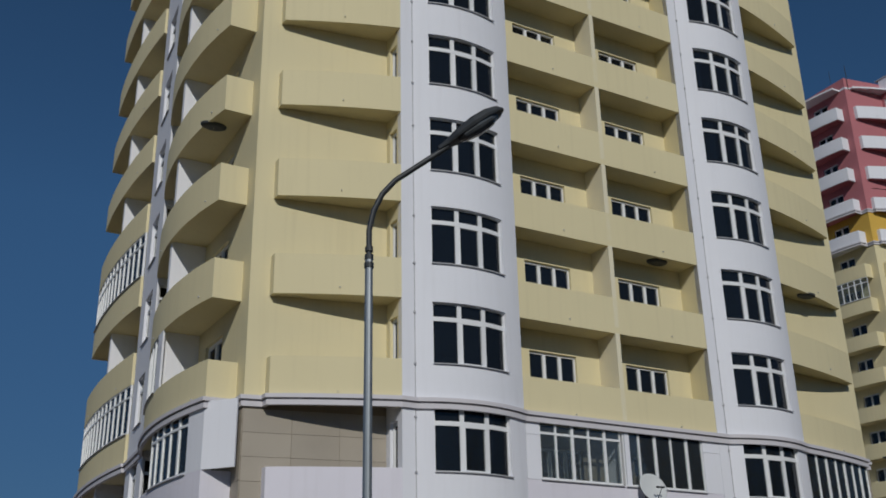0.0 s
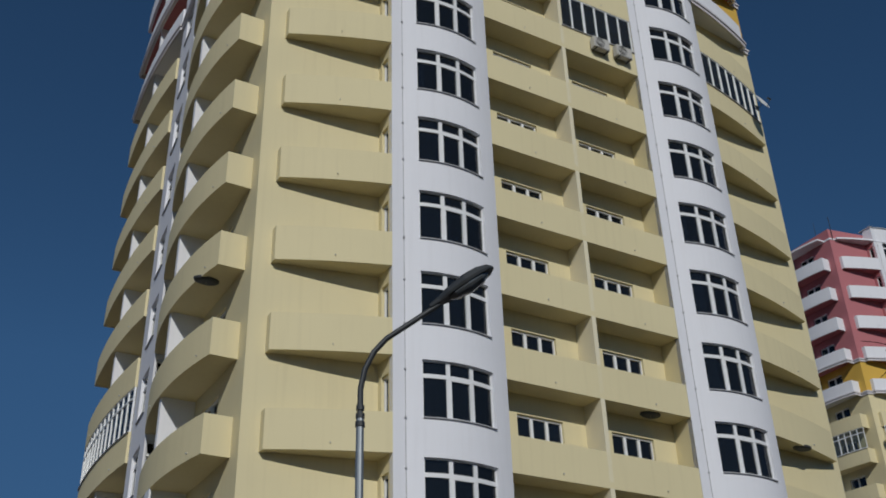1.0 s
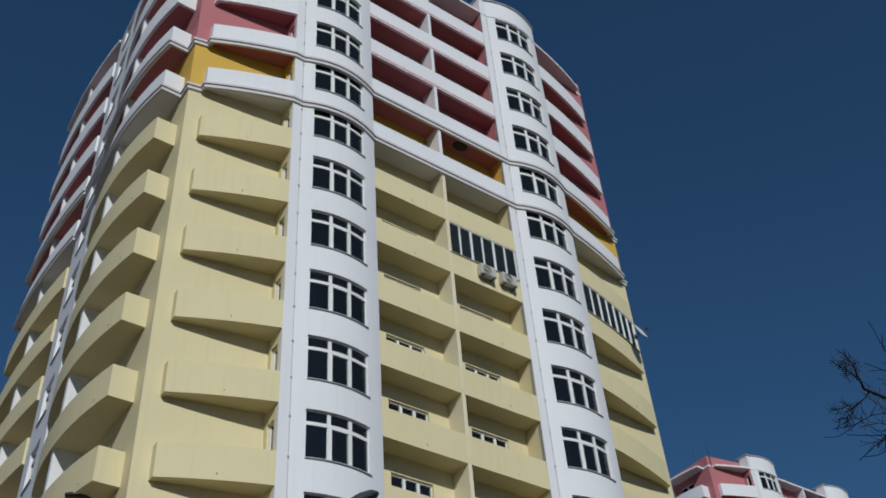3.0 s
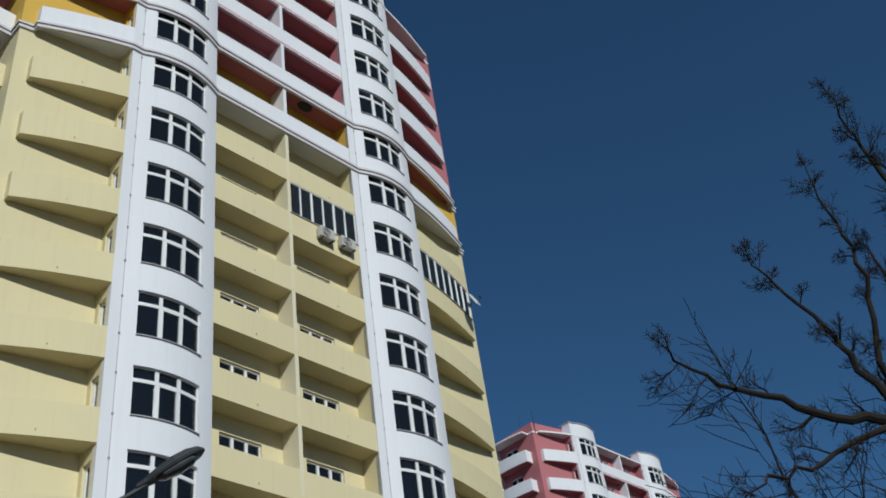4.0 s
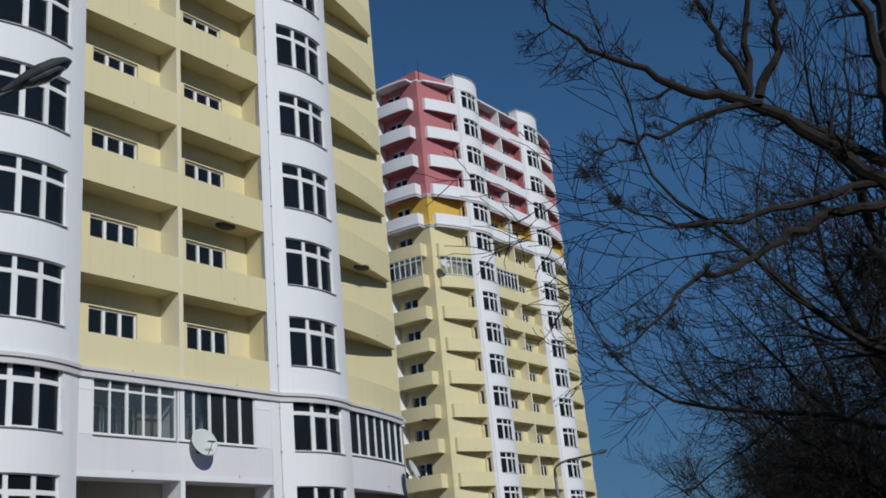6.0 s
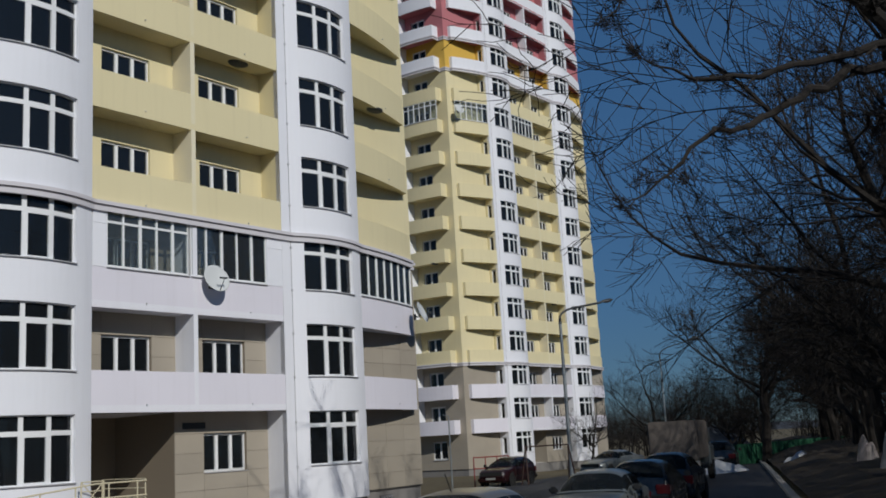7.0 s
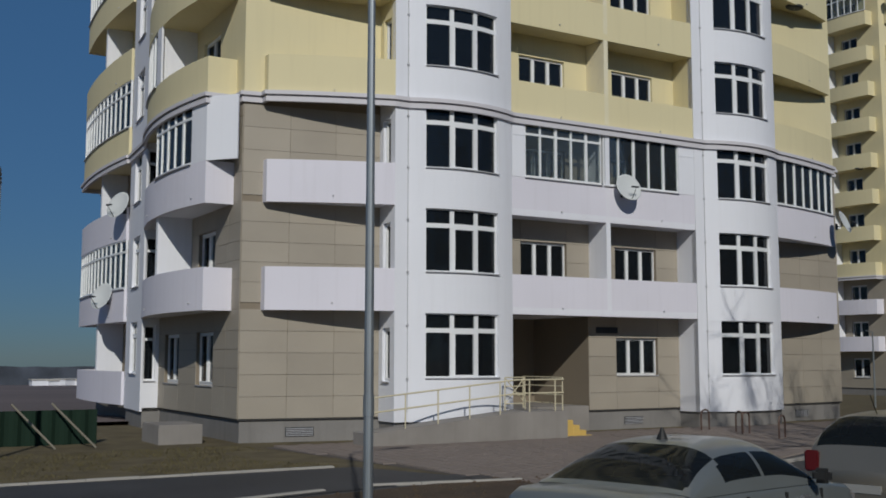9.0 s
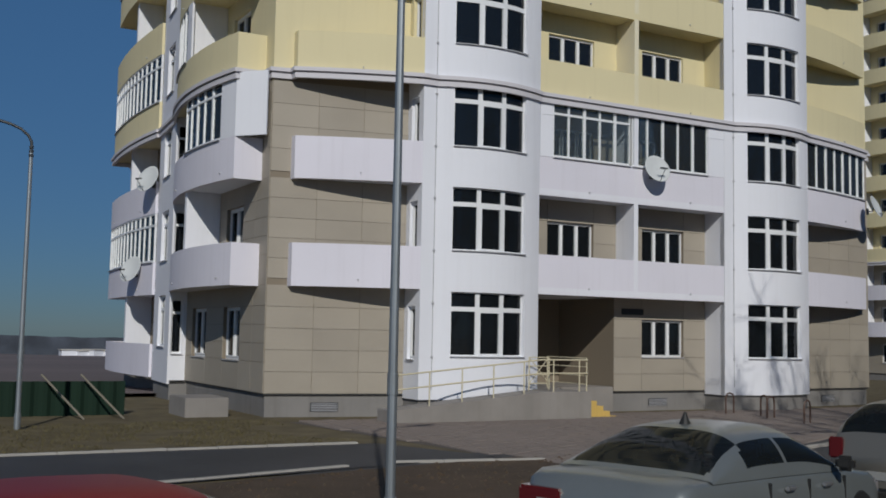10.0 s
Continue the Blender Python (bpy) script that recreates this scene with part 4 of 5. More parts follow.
            # flat black disc paints the shaded hollow around the wheel
            g = bmesh.new()
            bmesh.ops.create_cone(g, cap_ends=True, segments=28, radius1=0.375, radius2=0.365, depth=0.02, matrix=pose(x, sgn * (w - 0.004), 0.335, 90, 0, 0))
            part("wheel_arch", g, TRIM, top)
    # fittings
    z0, w0 = deck_at(0.02 * length)
    z1, w1 = deck_at(0.98 * length)

    def fit(nm, material, x0, x1, y0, y1, za, zb, lab="", mirror=False, bev=0.015):
        for sg in ((1, -1) if mirror else (1,)):
            g = bmesh.new()
            ya, yb2 = sorted((y0 * sg, y1 * sg))
            box(g, x0, x1, ya, yb2, za, zb)
            bmesh.ops.bevel(g, geom=list(g.edges), offset=min(bev, abs(x1 - x0) * .4, abs(y1 - y0) * .4, abs(zb - za) * .4), segments=2, affect='EDGES')
            part(nm, g, material, top, lab)
    zl = style.get("tail", (0.62, 0.86))
    tw = style.get("tailw", 0.36)
    fit("tail_light", REDLAMP, -0.02, style.get("tailwrap", 0.26), w0 - tw + 0.02, w0 + 0.012, zl[0], zl[1], "red tail light", True, 0.022)
    if style.get("split"):
        fit("reverse_light", CLEARLAMP, -0.03, 0.05, w0 - tw + 0.05, w0 - 0.20, zl[0] + 0.07, zl[1] - 0.07, "clear reversing light", True, 0.02)
    fit("headlight", CLEARLAMP, length - 0.22, length + 0.005, w1 - 0.36, w1 - 0.02, 0.58, 0.74, "clear headlight", True, 0.03)
    fit("bumper", style.get("bumper", paint), -0.07, 0.18, -w0 - 0.03, w0 + 0.03, 0.26, 0.52, "", False, 0.06)
    fit("bumper", style.get("bumper", paint), length - 0.16, length + 0.06, -w1 - 0.05, w1 + 0.05, 0.26, 0.50, "", False, 0.06)
    fit("number_plate", PLATE, -0.085, -0.02, -0.26, 0.26, style.get("plate", 0.62), style.get("plate", 0.62) + 0.11, "pale blank number plate", False, 0.004)
    fit("number_plate", PLATE, length + 0.055, length + 0.075, -0.26, 0.26, 0.38, 0.49, "pale blank number plate", False, 0.004)
    fit("grille", TRIM, length - 0.05, length + 0.012, -w1 + 0.08, w1 - 0.08, 0.56, 0.75, "black grille", False, 0.01)
    zm, wm = deck_at(d - 0.25)
    fit("door_mirror", TRIM, d - 0.42, d - 0.30, wm + 0.01, wm + 0.20, zm + 0.0, zm + 0.15, "black door mirror", True, 0.04)
    for hx in style.get("handles", (0.40, 0.58)):
        zz, ww = deck_at(hx * length)
        fit("door_handle", style.get("handle", RIM), hx * length, hx * length + 0.17, ww - 0.02, ww + 0.03, zz - 0.16, zz - 0.12, "", True, 0.01)
    zz, ww = deck_at(0.5 * length)
    fit("side_strip", TRIM, 0.27 * length, 0.70 * length, ww - 0.02, ww + 0.012, 0.47, 0.53, "black rubbing strip", True, 0.008)
    for hx in (0.335, 0.515, 0.70):
        zz, ww = deck_at(hx * length)
        fit("door_gap", TRIM, hx * length - 0.004, hx * length + 0.004, ww - 0.03, ww + 0.002, 0.36, zz - 0.07, "", True, 0.001)
    if style.get("fin"):
        g = bmesh.new()
        bmesh.ops.create_cone(g, cap_ends=True, segments=10, radius1=0.06, radius2=0.012, depth=0.12, matrix=pose(b + 0.15, 0, H + 0.05))
        part("aerial", g, TRIM, top)
    if style.get("whip"):
        g = bmesh.new()
        tube(g, [(b + 0.12, 0, H - 0.02), (b - 0.12, 0, H + 0.26)], 0.008, 5)
        part("aerial", g, TRIM, top)
    return top


ROAD_TURN = 17.0
SEDAN = [(0, 0.80, 0.84), (0.012, 0.98, 0.93), (0.05, 1.05, 0.96), (0.15, 1.05, 0.985), (0.35, 1.03, 1.0), (0.6, 0.99, 1.0), (0.74, 0.96, 0.99), (0.9, 0.86, 0.95), (0.97, 0.74, 0.85), (1, 0.60, 0.72)]
HATCH = [(0, 0.70, 0.90), (0.01, 0.92, 0.95), (0.05, 0.98, 0.98), (0.3, 0.98, 1.0), (0.6, 0.95, 1.0), (0.72, 0.94, 0.99), (0.9, 0.84, 0.95), (0.97, 0.72, 0.86), (1, 0.58, 0.75)]
BOXY = [(0, 0.72, 0.92), (0.01, 0.90, 0.95), (0.1, 0.93, 0.97), (0.3, 0.93, 1.0), (0.65, 0.92, 1.0), (0.72, 0.92, 0.99), (0.93, 0.86, 0.97), (0.985, 0.80, 0.94), (1, 0.62, 0.92)]


def along_row(x, y, turn):
    return pose(x, y, lie(x, y), 0, 0, turn)


car("silver saloon car with red tail lights parked at the verge", SILVER, along_row(5.34, 6.5, ROAD_TURN), 4.48, 1.79, SEDAN, (0.125, 0.30, 0.53, 0.723, 1.44, 0.70),
    {"cshare": 0.86, "fin": True, "split": True, "tail": (0.66, 0.90), "tailw": 0.48, "plate": 0.70, "wr": 0.22, "wf": 0.79})
car("dusty champagne hatchback with dark rear window", CHAMPAGNE, along_row(11.85, 8.6, ROAD_TURN), 3.9, 1.65, HATCH, (0.0, 0.13, 0.52, 0.76, 1.46, 0.74),
    {"tailgate": 0.66, "whip": True, "tail": (0.66, 0.95), "tailw": 0.21, "tailwrap": 0.20, "plate": 0.42, "handle": TRIM, "wr": 0.17, "wf": 0.80})
car("pale grey old saloon car facing along the road", GREYBLUE, along_row(23.0, 11.75, ROAD_TURN + 180), 4.3, 1.65, BOXY, (0.16, 0.30, 0.56, 0.68, 1.38, 0.74),
    {"bumper": TRIM, "tail": (0.6, 0.76)})
car("black hatchback parked by the road", BLACKCAR, along_row(23.9, 11.7, ROAD_TURN), 3.75, 1.66, HATCH, (0.0, 0.12, 0.48, 0.74, 1.45, 0.70), {"handle": TRIM})
car("dark blue car parked by the road", BLUECAR, along_row(28.3, 13.1, ROAD_TURN), 3.8, 1.70, HATCH, (0.0, 0.12, 0.48, 0.74, 1.50, 0.70), {"handle": TRIM})
car("dark car parked far along the road", BLACKCAR, along_row(50.0, 20.6, 20), 4.2, 1.70, HATCH, (0.0, 0.12, 0.48, 0.74, 1.5, 0.70), {"handle": TRIM})
car("silver saloon car parked across the yard", SILVER, along_row(58.5, 29.6, 172), 4.5, 1.75, SEDAN, (0.13, 0.33, 0.55, 0.73, 1.45, 0.66), {})
car("dark red hatchback parked beside the playground", DARKRED, along_row(46.6, 30.0, 190), 3.9, 1.65, HATCH, (0.0, 0.13, 0.48, 0.74, 1.42, 0.70), {"handle": TRIM})
car("red car with a dusty roof parked close by", REDCAR, along_row(-0.85, 4.5, 17), 4.2, 1.70, HATCH, (0.0, 0.13, 0.50, 0.74, 1.44, 0.72), {"handle": TRIM})

# box lorry
# grey-brown cover, lowered in tone for the shadow it stands in
TARP = mat("shaded_brown_tarpaulin", (0.11, 0.095, 0.085), 0.8, var=0.25, scale=1.2, bump=0.4, bscale=6)
lorry = thing("lorry", "small box lorry with a dusty grey-brown cover", "truck", along_row(38.6, 17.6, ROAD_TURN + 1), "parked cars")
bm = bmesh.new()
box(bm, 0.0, 4.4, -0.95, 0.95, 0.95, 2.5)
bmesh.ops.bevel(bm, geom=list(bm.edges), offset=0.06, segments=2, affect='EDGES')
part("cargo_box", bm, TARP, lorry)
bm = bmesh.new()
box(bm, 4.55, 6.2, -0.98, 0.98, 0.55, 1.5)
box(bm, 4.6, 5.9, -0.9, 0.9, 1.45, 2.25)
bmesh.ops.bevel(bm, geom=list(bm.edges), offset=0.08, segments=2, affect='EDGES')
part("cab", bm, GREYBLUE, lorry)
bm = bmesh.new()
box(bm, 0.0, 6.0, -0.45, 0.45, 0.6, 0.95)
part("chassis", bm, TRIM, lorry)
bm = bmesh.new()
box(bm, -0.06, 0.0, -1.0, 1.0, 0.72, 0.93)
part("tail_board", bm, KERB, lorry)
for x in (1.0, 5.2):
    for y in (-0.9, 0.9):
        wh = child("wheel", WHEEL[0], lorry, pose(x, y, 0.41) @ Matrix.Scale(1.3, 4))
        child("rim", WHEEL[1], wh)

# ---- lamps ----
LAMPGLASS = mat("clouded_lamp_cover", (0.10, 0.11, 0.12), 0.25, bump=0.0, coat=0.5)


def street_lamp(x, y, height, arm, rise, turn, label, r=0.05):
    """A steel post with a stepped joint, a bent arm and a cobra head."""
    t = thing("street_lamp", label, "street lamp", pose(x, y, lie(x, y), 0, 0, turn), "street lamps")
    jz = height - rise
    bm = bmesh.new()
    tube(bm, [(0, 0, -0.2), (0, 0, jz * 0.45), (0, 0, jz)], [r * 1.25, r * 1.1, r * 0.9], 14)
    part("post", bm, STEEL, t)
    bm = bmesh.new()
    tube(bm, [(0, 0, 0), (0, 0, 0.35)], r * 1.5, 14)
    part("base_sleeve", bm, STEEL, t)
    bm = bmesh.new()
    tube(bm, [(0, 0, 1.55), (0, 0, 1.8)], r * 1.35, 14)
    part("collar", bm, STEEL, t)
    bm = bmesh.new()
    for k in range(3):
        tube(bm, [(0, 0, jz - 0.12 + k * 0.10), (0, 0, jz - 0.06 + k * 0.10)], r * (1.12 - 0.08 * k), 14)
    part("joint", bm, DARKMETAL, t)
    pts = [(0, 0, jz), (0.0, 0, jz + rise * 0.25), (arm * 0.05, 0, jz + rise * 0.42), (arm * 0.16, 0, jz + rise * 0.58), (arm * 0.32, 0, jz + rise * 0.70), (arm, 0, jz + rise)]
    bm = bmesh.new()
    tube(bm, pts, r * 0.68, 12)
    part("arm", bm, DARKMETAL, t)
    slope = math.atan2(rise * 0.30, arm * 0.68)
    hm = Matrix.Translation((arm, 0, jz + rise)) @ Matrix.Rotation(-slope, 4, 'Y')
    bm = bmesh.new()
    rings = []
    for x2, w, h in ((-0.12, 0.05, 0.05), (0.02, 0.07, 0.07), (0.16, 0.12, 0.10), (0.40, 0.16, 0.13), (0.60, 0.15, 0.12), (0.74, 0.10, 0.08), (0.80, 0.02, 0.03)):
        rings.append([(x2, w * math.cos(a), 0.02 + h * max(-0.25, math.sin(a))) for a in (2 * math.pi * k / 14 for k in range(15))])
    loft(bm, rings)
    bmesh.ops.remove_doubles(bm, verts=bm.verts, dist=1e-4)
    bmesh.ops.transform(bm, matrix=hm, verts=bm.verts)
    hd = part("lamp_head", bm, DARKMETAL, t)
    bm = bmesh.new()
    rings = [[(x2, w * math.cos(a), -0.01 - h * max(0, math.sin(a))) for a in (math.pi * k / 8 for k in range(9))] for x2, w, h in ((0.14, 0.03, 0.01), (0.22, 0.10, 0.05), (0.42, 0.13, 0.08), (0.60, 0.11, 0.06), (0.70, 0.03, 0.01))]
    loft(bm, rings)
    bmesh.ops.transform(bm, matrix=hm, verts=bm.verts)
    part("lamp_cover", bm, LAMPGLASS, hd)
    return t


street_lamp(5.27, 10.32, 8.48, 0.95, 1.38, -35, "tall galvanised street lamp with one bent arm beside the footpath")
street_lamp(49.4, 28.7, 9.6, 2.9, 1.1, -25, "tall grey street lamp in the yard", 0.09)
street_lamp(3.0, 24.9, 7.3, 1.5, 0.9, 165, "slim grey street lamp beside the grass")
street_lamp(62.0, 29.0, 8.0, 1.8, 1.0, -60, "distant grey street lamp by the road")
pole = thing("sign_post", "thin grey metal post in the yard", "post", pose(43.0, 31.9, lie(43.0, 31.9)))
bm = bmesh.new()
tube(bm, [(0, 0, 0), (0, 0, 3.6)], [0.045, 0.03], 8)
part("post", bm, STEEL, pole)
bm = bmesh.new()
tube(bm, [(0, 0, 3.58), (-0.5, 0, 3.66)], 0.02, 6)
part("arm", bm, STEEL, pole)

# ---- dishes and air units ----
def dish(x, y, z, r, aim, label):
    """A satellite dish on a bracket."""
    t = thing("satellite_dish", label, "satellite dish", pose(x, y, z, 0, 0, aim), "satellite dishes")
    tilt = pose(0, -0.28, 0, 68, 0, 0)
    bm = bmesh.new()
    rings = []
    prof = [(0.01, 0.0), (0.3, 0.012), (0.6, 0.05), (0.85, 0.10), (1.0, 0.14), (1.01, 0.13), (0.85, 0.085), (0.6, 0.035), (0.3, -0.005), (0.01, -0.015)]
    for a in (2 * math.pi * k / 28 for k in range(29)):
        rings.append([(r * q * math.cos(a), r * q * math.sin(a) * 1.06, r * h * 1.1) for q, h in prof])
    loft(bm, rings)
    bmesh.ops.remove_doubles(bm, verts=bm.verts, dist=1e-4)
    for f in bm.faces:
        f.smooth = True
    bmesh.ops.transform(bm, matrix=tilt, verts=bm.verts)
    part("reflector", bm, DISH, t)
    bm = bmesh.new()
    tube(bm, [(0, 0.0, -0.15), (0, -0.2, -0.15), (0, -0.22, -0.02)], 0.022, 8)
    box(bm, -0.09, 0.09, -0.02, 0.02, -0.27, -0.03)
    part("bracket", bm, DARKMETAL, t)
    bm = bmesh.new()
    tube(bm, [tilt @ Vector((0, -r * 1.0, r * 0.12)), tilt @ Vector((0, -r * 0.55, r * 0.95))], 0.012, 6)
    part("feed_arm", bm, DARKMETAL, t)
    for k in (-0.09, 0.0, 0.09):
        bm = bmesh.new()
        p = tilt @ Vector((k, -r * 0.5, r * 0.95))
        tube(bm, [p + Vector((0, 0, 0.02)), p + Vector((0, 0.09, 0.03))], 0.03, 8)
        part("receiver", bm, DARKMETAL, t)
    return t


dish(21.75, 24.98, 7.25, 0.45, -8, "pale round satellite dish on the white loggia parapet")
dish(32.75, 25.55, 6.95, 0.42, 20, "pale satellite dish at the end balcony")
dish(9.0, 37.9, 7.35, 0.50, -60, "pale satellite dish on the side balcony")
dish(8.9, 39.6, 4.1, 0.50, -60, "pale satellite dish on a lower side balcony")
dish(32.4, 25.4, 31.6, 0.40, 10, "pale satellite dish on a high end balcony")
dish(73.8, 52.2, 31.3, 0.45, -20, "pale satellite dish on the far tower")


def air_unit(x, y, z):
    t = thing("air_conditioner", "beige air conditioner unit on a loggia parapet", "air conditioner", pose(x, y, z), "air units")
    bm = bmesh.new()
    box(bm, -0.40, 0.40, -0.32, -0.04, 0, 0.56)
    bmesh.ops.bevel(bm, geom=list(bm.edges), offset=0.025, segments=2, affect='EDGES')
    b = part("casing", bm, ACBODY, t)
    bm = bmesh.new()
    for q in (0.22, 0.17, 0.12, 0.07):
        pts = [(-0.1 + q * math.cos(a), -0.33, 0.28 + q * math.sin(a)) for a in (2 * math.pi * k / 20 for k in range(21))]
        tube(bm, pts, 0.008, 5, cap=False)
    part("fan_guard", bm, DARKMETAL, b)
    bm = bmesh.new()
    for sx in (-0.28, 0.28):
        box(bm, sx - 0.02, sx + 0.02, -0.34, 0.0, -0.04, 0.0)
    part("bracket", bm, DARKMETAL, t)


air_unit(22.9, 25.0, 30.52)
air_unit(24.07, 25.0, 30.55)

# ---- entrance: ramp, rails, steps ----
RAMPM = mat("rendered_ramp_concrete", (0.27, 0.25, 0.23), 0.9, var=0.15, scale=0.8, bump=0.3, stain=0.2)
ramp = thing("ramp", "grey concrete access ramp with landing", "ramp")
bm = bmesh.new()
gx0, gx1, yy0, yy1, ztop, zfoot = 11.9, 16.6, 23.55, 24.45, 0.30, -0.14
vsr = [bm.verts.new(p) for p in ((gx0, yy0, -0.7), (gx1, yy0, -0.7), (18.3, yy0, -0.7), (18.3, yy0, ztop), (gx1, yy0, ztop), (gx0, yy0, zfoot))]
vsb = [bm.verts.new((v.co.x, yy1, v.co.z)) for v in vsr]
bm.faces.new(vsr)
bm.faces.new(vsb)
for i in range(6):
    bm.faces.new((vsr[i], vsr[(i + 1) % 6], vsb[(i + 1) % 6], vsb[i]))
part("slope", bm, RAMPM, ramp)
bm = bmesh.new()
box(bm, 17.0, 18.3, 24.45, 29.0, -0.7, ztop - 0.003)
box(bm, 18.3, 20.95, 25.9, 28.95, -0.7, ztop - 0.003)
part("landing", bm, RAMPM, ramp)
for i in range(5):
    bm = bmesh.new()
    box(bm, 18.3 + i * 0.24, 18.3 + (i + 1) * 0.24, 23.9, 25.6, -0.7, ztop - 0.15 * (i + 1))
    bmesh.ops.bevel(bm, geom=list(bm.edges), offset=0.012, segments=1, affect='EDGES')
    part("step", bm, STEPS, ramp, "yellow tiled step")
rail = thing("handrail", "cream painted steel handrail along the ramp", "railing")


def top_of(x):
    return zfoot + (ztop - zfoot) * min(1, max(0, (x - gx0) / (gx1 - gx0)))


posts = [12.0, 13.0, 14.0, 15.0, 16.0, 17.0, 17.9]
for x in posts:
    bm = bmesh.new()
    tube(bm, [(x, 23.6, top_of(x) - 0.05), (x, 23.6, top_of(x) + 0.90)], 0.02, 8)
    part("post", bm, RAIL, rail)
for h in (0.90, 0.52):
    bm = bmesh.new()
    tube(bm, [(12.0, 23.6, top_of(12.0) + h), (16.6, 23.6, top_of(16.6) + h), (18.2, 23.6, ztop + h)], 0.022, 8)
    part("rail", bm, RAIL, rail)
guard = thing("guard_rail", "cream steel guard rail with cross bars at the landing", "railing")
for x, y in ((16.7, 24.4), (17.4, 24.4), (18.2, 23.65), (18.25, 25.7)):
    bm = bmesh.new()
    tube(bm, [(x, y, ztop - 0.02), (x, y, ztop + 0.95)], 0.02, 8)
    part("post", bm, RAIL, guard)
for h in (0.95, 0.7, 0.45, 0.2):
    bm = bmesh.new()
    tube(bm, [(16.7, 24.4, ztop + h), (17.4, 24.4, ztop + h)], 0.016, 6)
    part("rail", bm, RAIL, guard)
    bm = bmesh.new()
    tube(bm, [(18.2, 23.65, ztop + h), (18.25, 25.7, ztop + h)], 0.016, 6)
    part("rail", bm, RAIL, guard)
bm = bmesh.new()
tube(bm, [(16.7, 24.4, ztop + 0.2), (17.4, 24.4, ztop + 0.95)], 0.014, 6)
tube(bm, [(16.7, 24.4, ztop + 0.95), (17.4, 24.4, ztop + 0.2)], 0.014, 6)
part("cross_bar", bm, RAIL, guard)
nameplate = thing("wall_sign", "dark blank sign over the entrance", "sign")
bm = bmesh.new()
box(bm, 21.3, 22.2, 25.90, 25.945, 2.62, 2.82)
part("board", bm, DARKMETAL, nameplate)

# concrete block beside the side wall
bm = bmesh.new()
box(bm, 7.5, 8.7, 27.2, 28.9, -0.75, 0.02)
bmesh.ops.bevel(bm, geom=list(bm.edges), offset=0.02, segments=2, affect='EDGES')
tagged(new("concrete_block", mesh_of("concrete_block", bm, RAMPM)), "grey rendered concrete block beside the tower's plinth", "concrete block")

# bicycle hoops
hoop = thing("bicycle_hoop", "brown steel bicycle hoop in the paving", "bicycle rack", pose(24.05, 23.9, lie(24.05, 23.9), 0, 0, 12), "bicycle hoops")
bm = bmesh.new()
tube(bm, [(-0.22, 0, -0.1), (-0.22, 0, 0.50), (-0.17, 0, 0.62), (0, 0, 0.66), (0.17, 0, 0.62), (0.22, 0, 0.50), (0.22, 0, -0.1)], 0.028, 8)
part("hoop", bm, BROWNPIPE, hoop)
for x, y, a in ((24.2, 22.6, 70), (23.9, 22.05, 15), (23.5, 20.3, 20)):
    copy_thing(hoop, pose(x, y, lie(x, y), 0, 0, a))

# ---- yard: fences, swing, frame, snow ----
# GREEN is darkened to carry the shade on the left fence
GREEN = mat("shaded_green_sheet", (0.004, 0.020, 0.010), 0.85, 0.0, var=0.15, scale=2, bump=0.0)
GREEN2 = mat("green_painted_fence", (0.018, 0.10, 0.05), 0.5, 0.1, var=0.15, scale=2, bump=0.0)


def sheet_fence(a, b, h, material, label):
    a, b = Vector(a), Vector(b)
    d = b - a
    t = thing("fence", label, "fence", pose(a.x, a.y, lie(a.x, a.y) - 0.3, 0, 0, math.degrees(math.atan2(d.y, d.x))))
    n = max(2, int(d.length / 2.4))
    w = d.length / n
    bm = bmesh.new()
    pts = []
    for k in range(25):
        pts.append((w * k / 24, 0.03 * (1 if (k // 2) % 2 else -1)))
    ribbon(bm, pts, 0.05, h, 0.006)
    me = mesh_of("sheet", bm, material)
    bm = bmesh.new()
    tube(bm, [(0, 0.06, -0.2), (0, 0.06, h - 0.05)], 0.035, 6)
    pm = mesh_of("post", bm, DARKMETAL)
    for i in range(n):
        child("sheet", me, t, pose(i * w, 0, 0))
        child("post", pm, t, pose(i * w, 0, 0))
    return t


sheet_fence((-32, 28.6), (6.2, 28.6), 1.2, GREEN, "green corrugated metal fence on the slope, darkened as if in shade")
sheet_fence((59.5, 24.6), (84, 22.0), 1.5, GREEN2, "bright green sheet fence beyond the road")
for x in (4.0, 5.0):
    lean = thing("timber_prop", "pale timber prop leaning on the fence", "timber", group="timber props")
    bm = bmesh.new()
    tube(bm, [(x + 0.9, 27.2, -0.5), (x, 28.45, 0.6)], 0.03, 6)
    part("prop", bm, mat("weathered_timber", (0.20, 0.18, 0.14), 0.8), lean)

swing = thing("swing", "rusty steel playground swing frame", "swing", pose(45.0, 27.4, lie(45.0, 27.4), 0, 0, -35))
RUST = mat("rusty_steel", (0.06, 0.035, 0.03), 0.8, 0.2, var=0.3, scale=0.4)
for sx in (-1.15, 1.15):
    for sy in (-0.5, 0.5):
        bm = bmesh.new()
        tube(bm, [(sx + 0.15 * (1 if sx > 0 else -1), sy, -0.2), (sx, 0, 1.85)], 0.035, 6)
        part("leg", bm, RUST, swing)
bm = bmesh.new()
tube(bm, [(-1.15, 0, 1.85), (1.15, 0, 1.85)], 0.035, 8)
part("top_bar", bm, RUST, swing)
frame_red = thing("climbing_frame", "red painted playground climbing frame", "climbing frame", pose(44.3, 30.3, lie(44.3, 30.3), 0, 0, -30))
REDPAINT = mat("faded_red_paint", (0.22, 0.03, 0.03), 0.6)
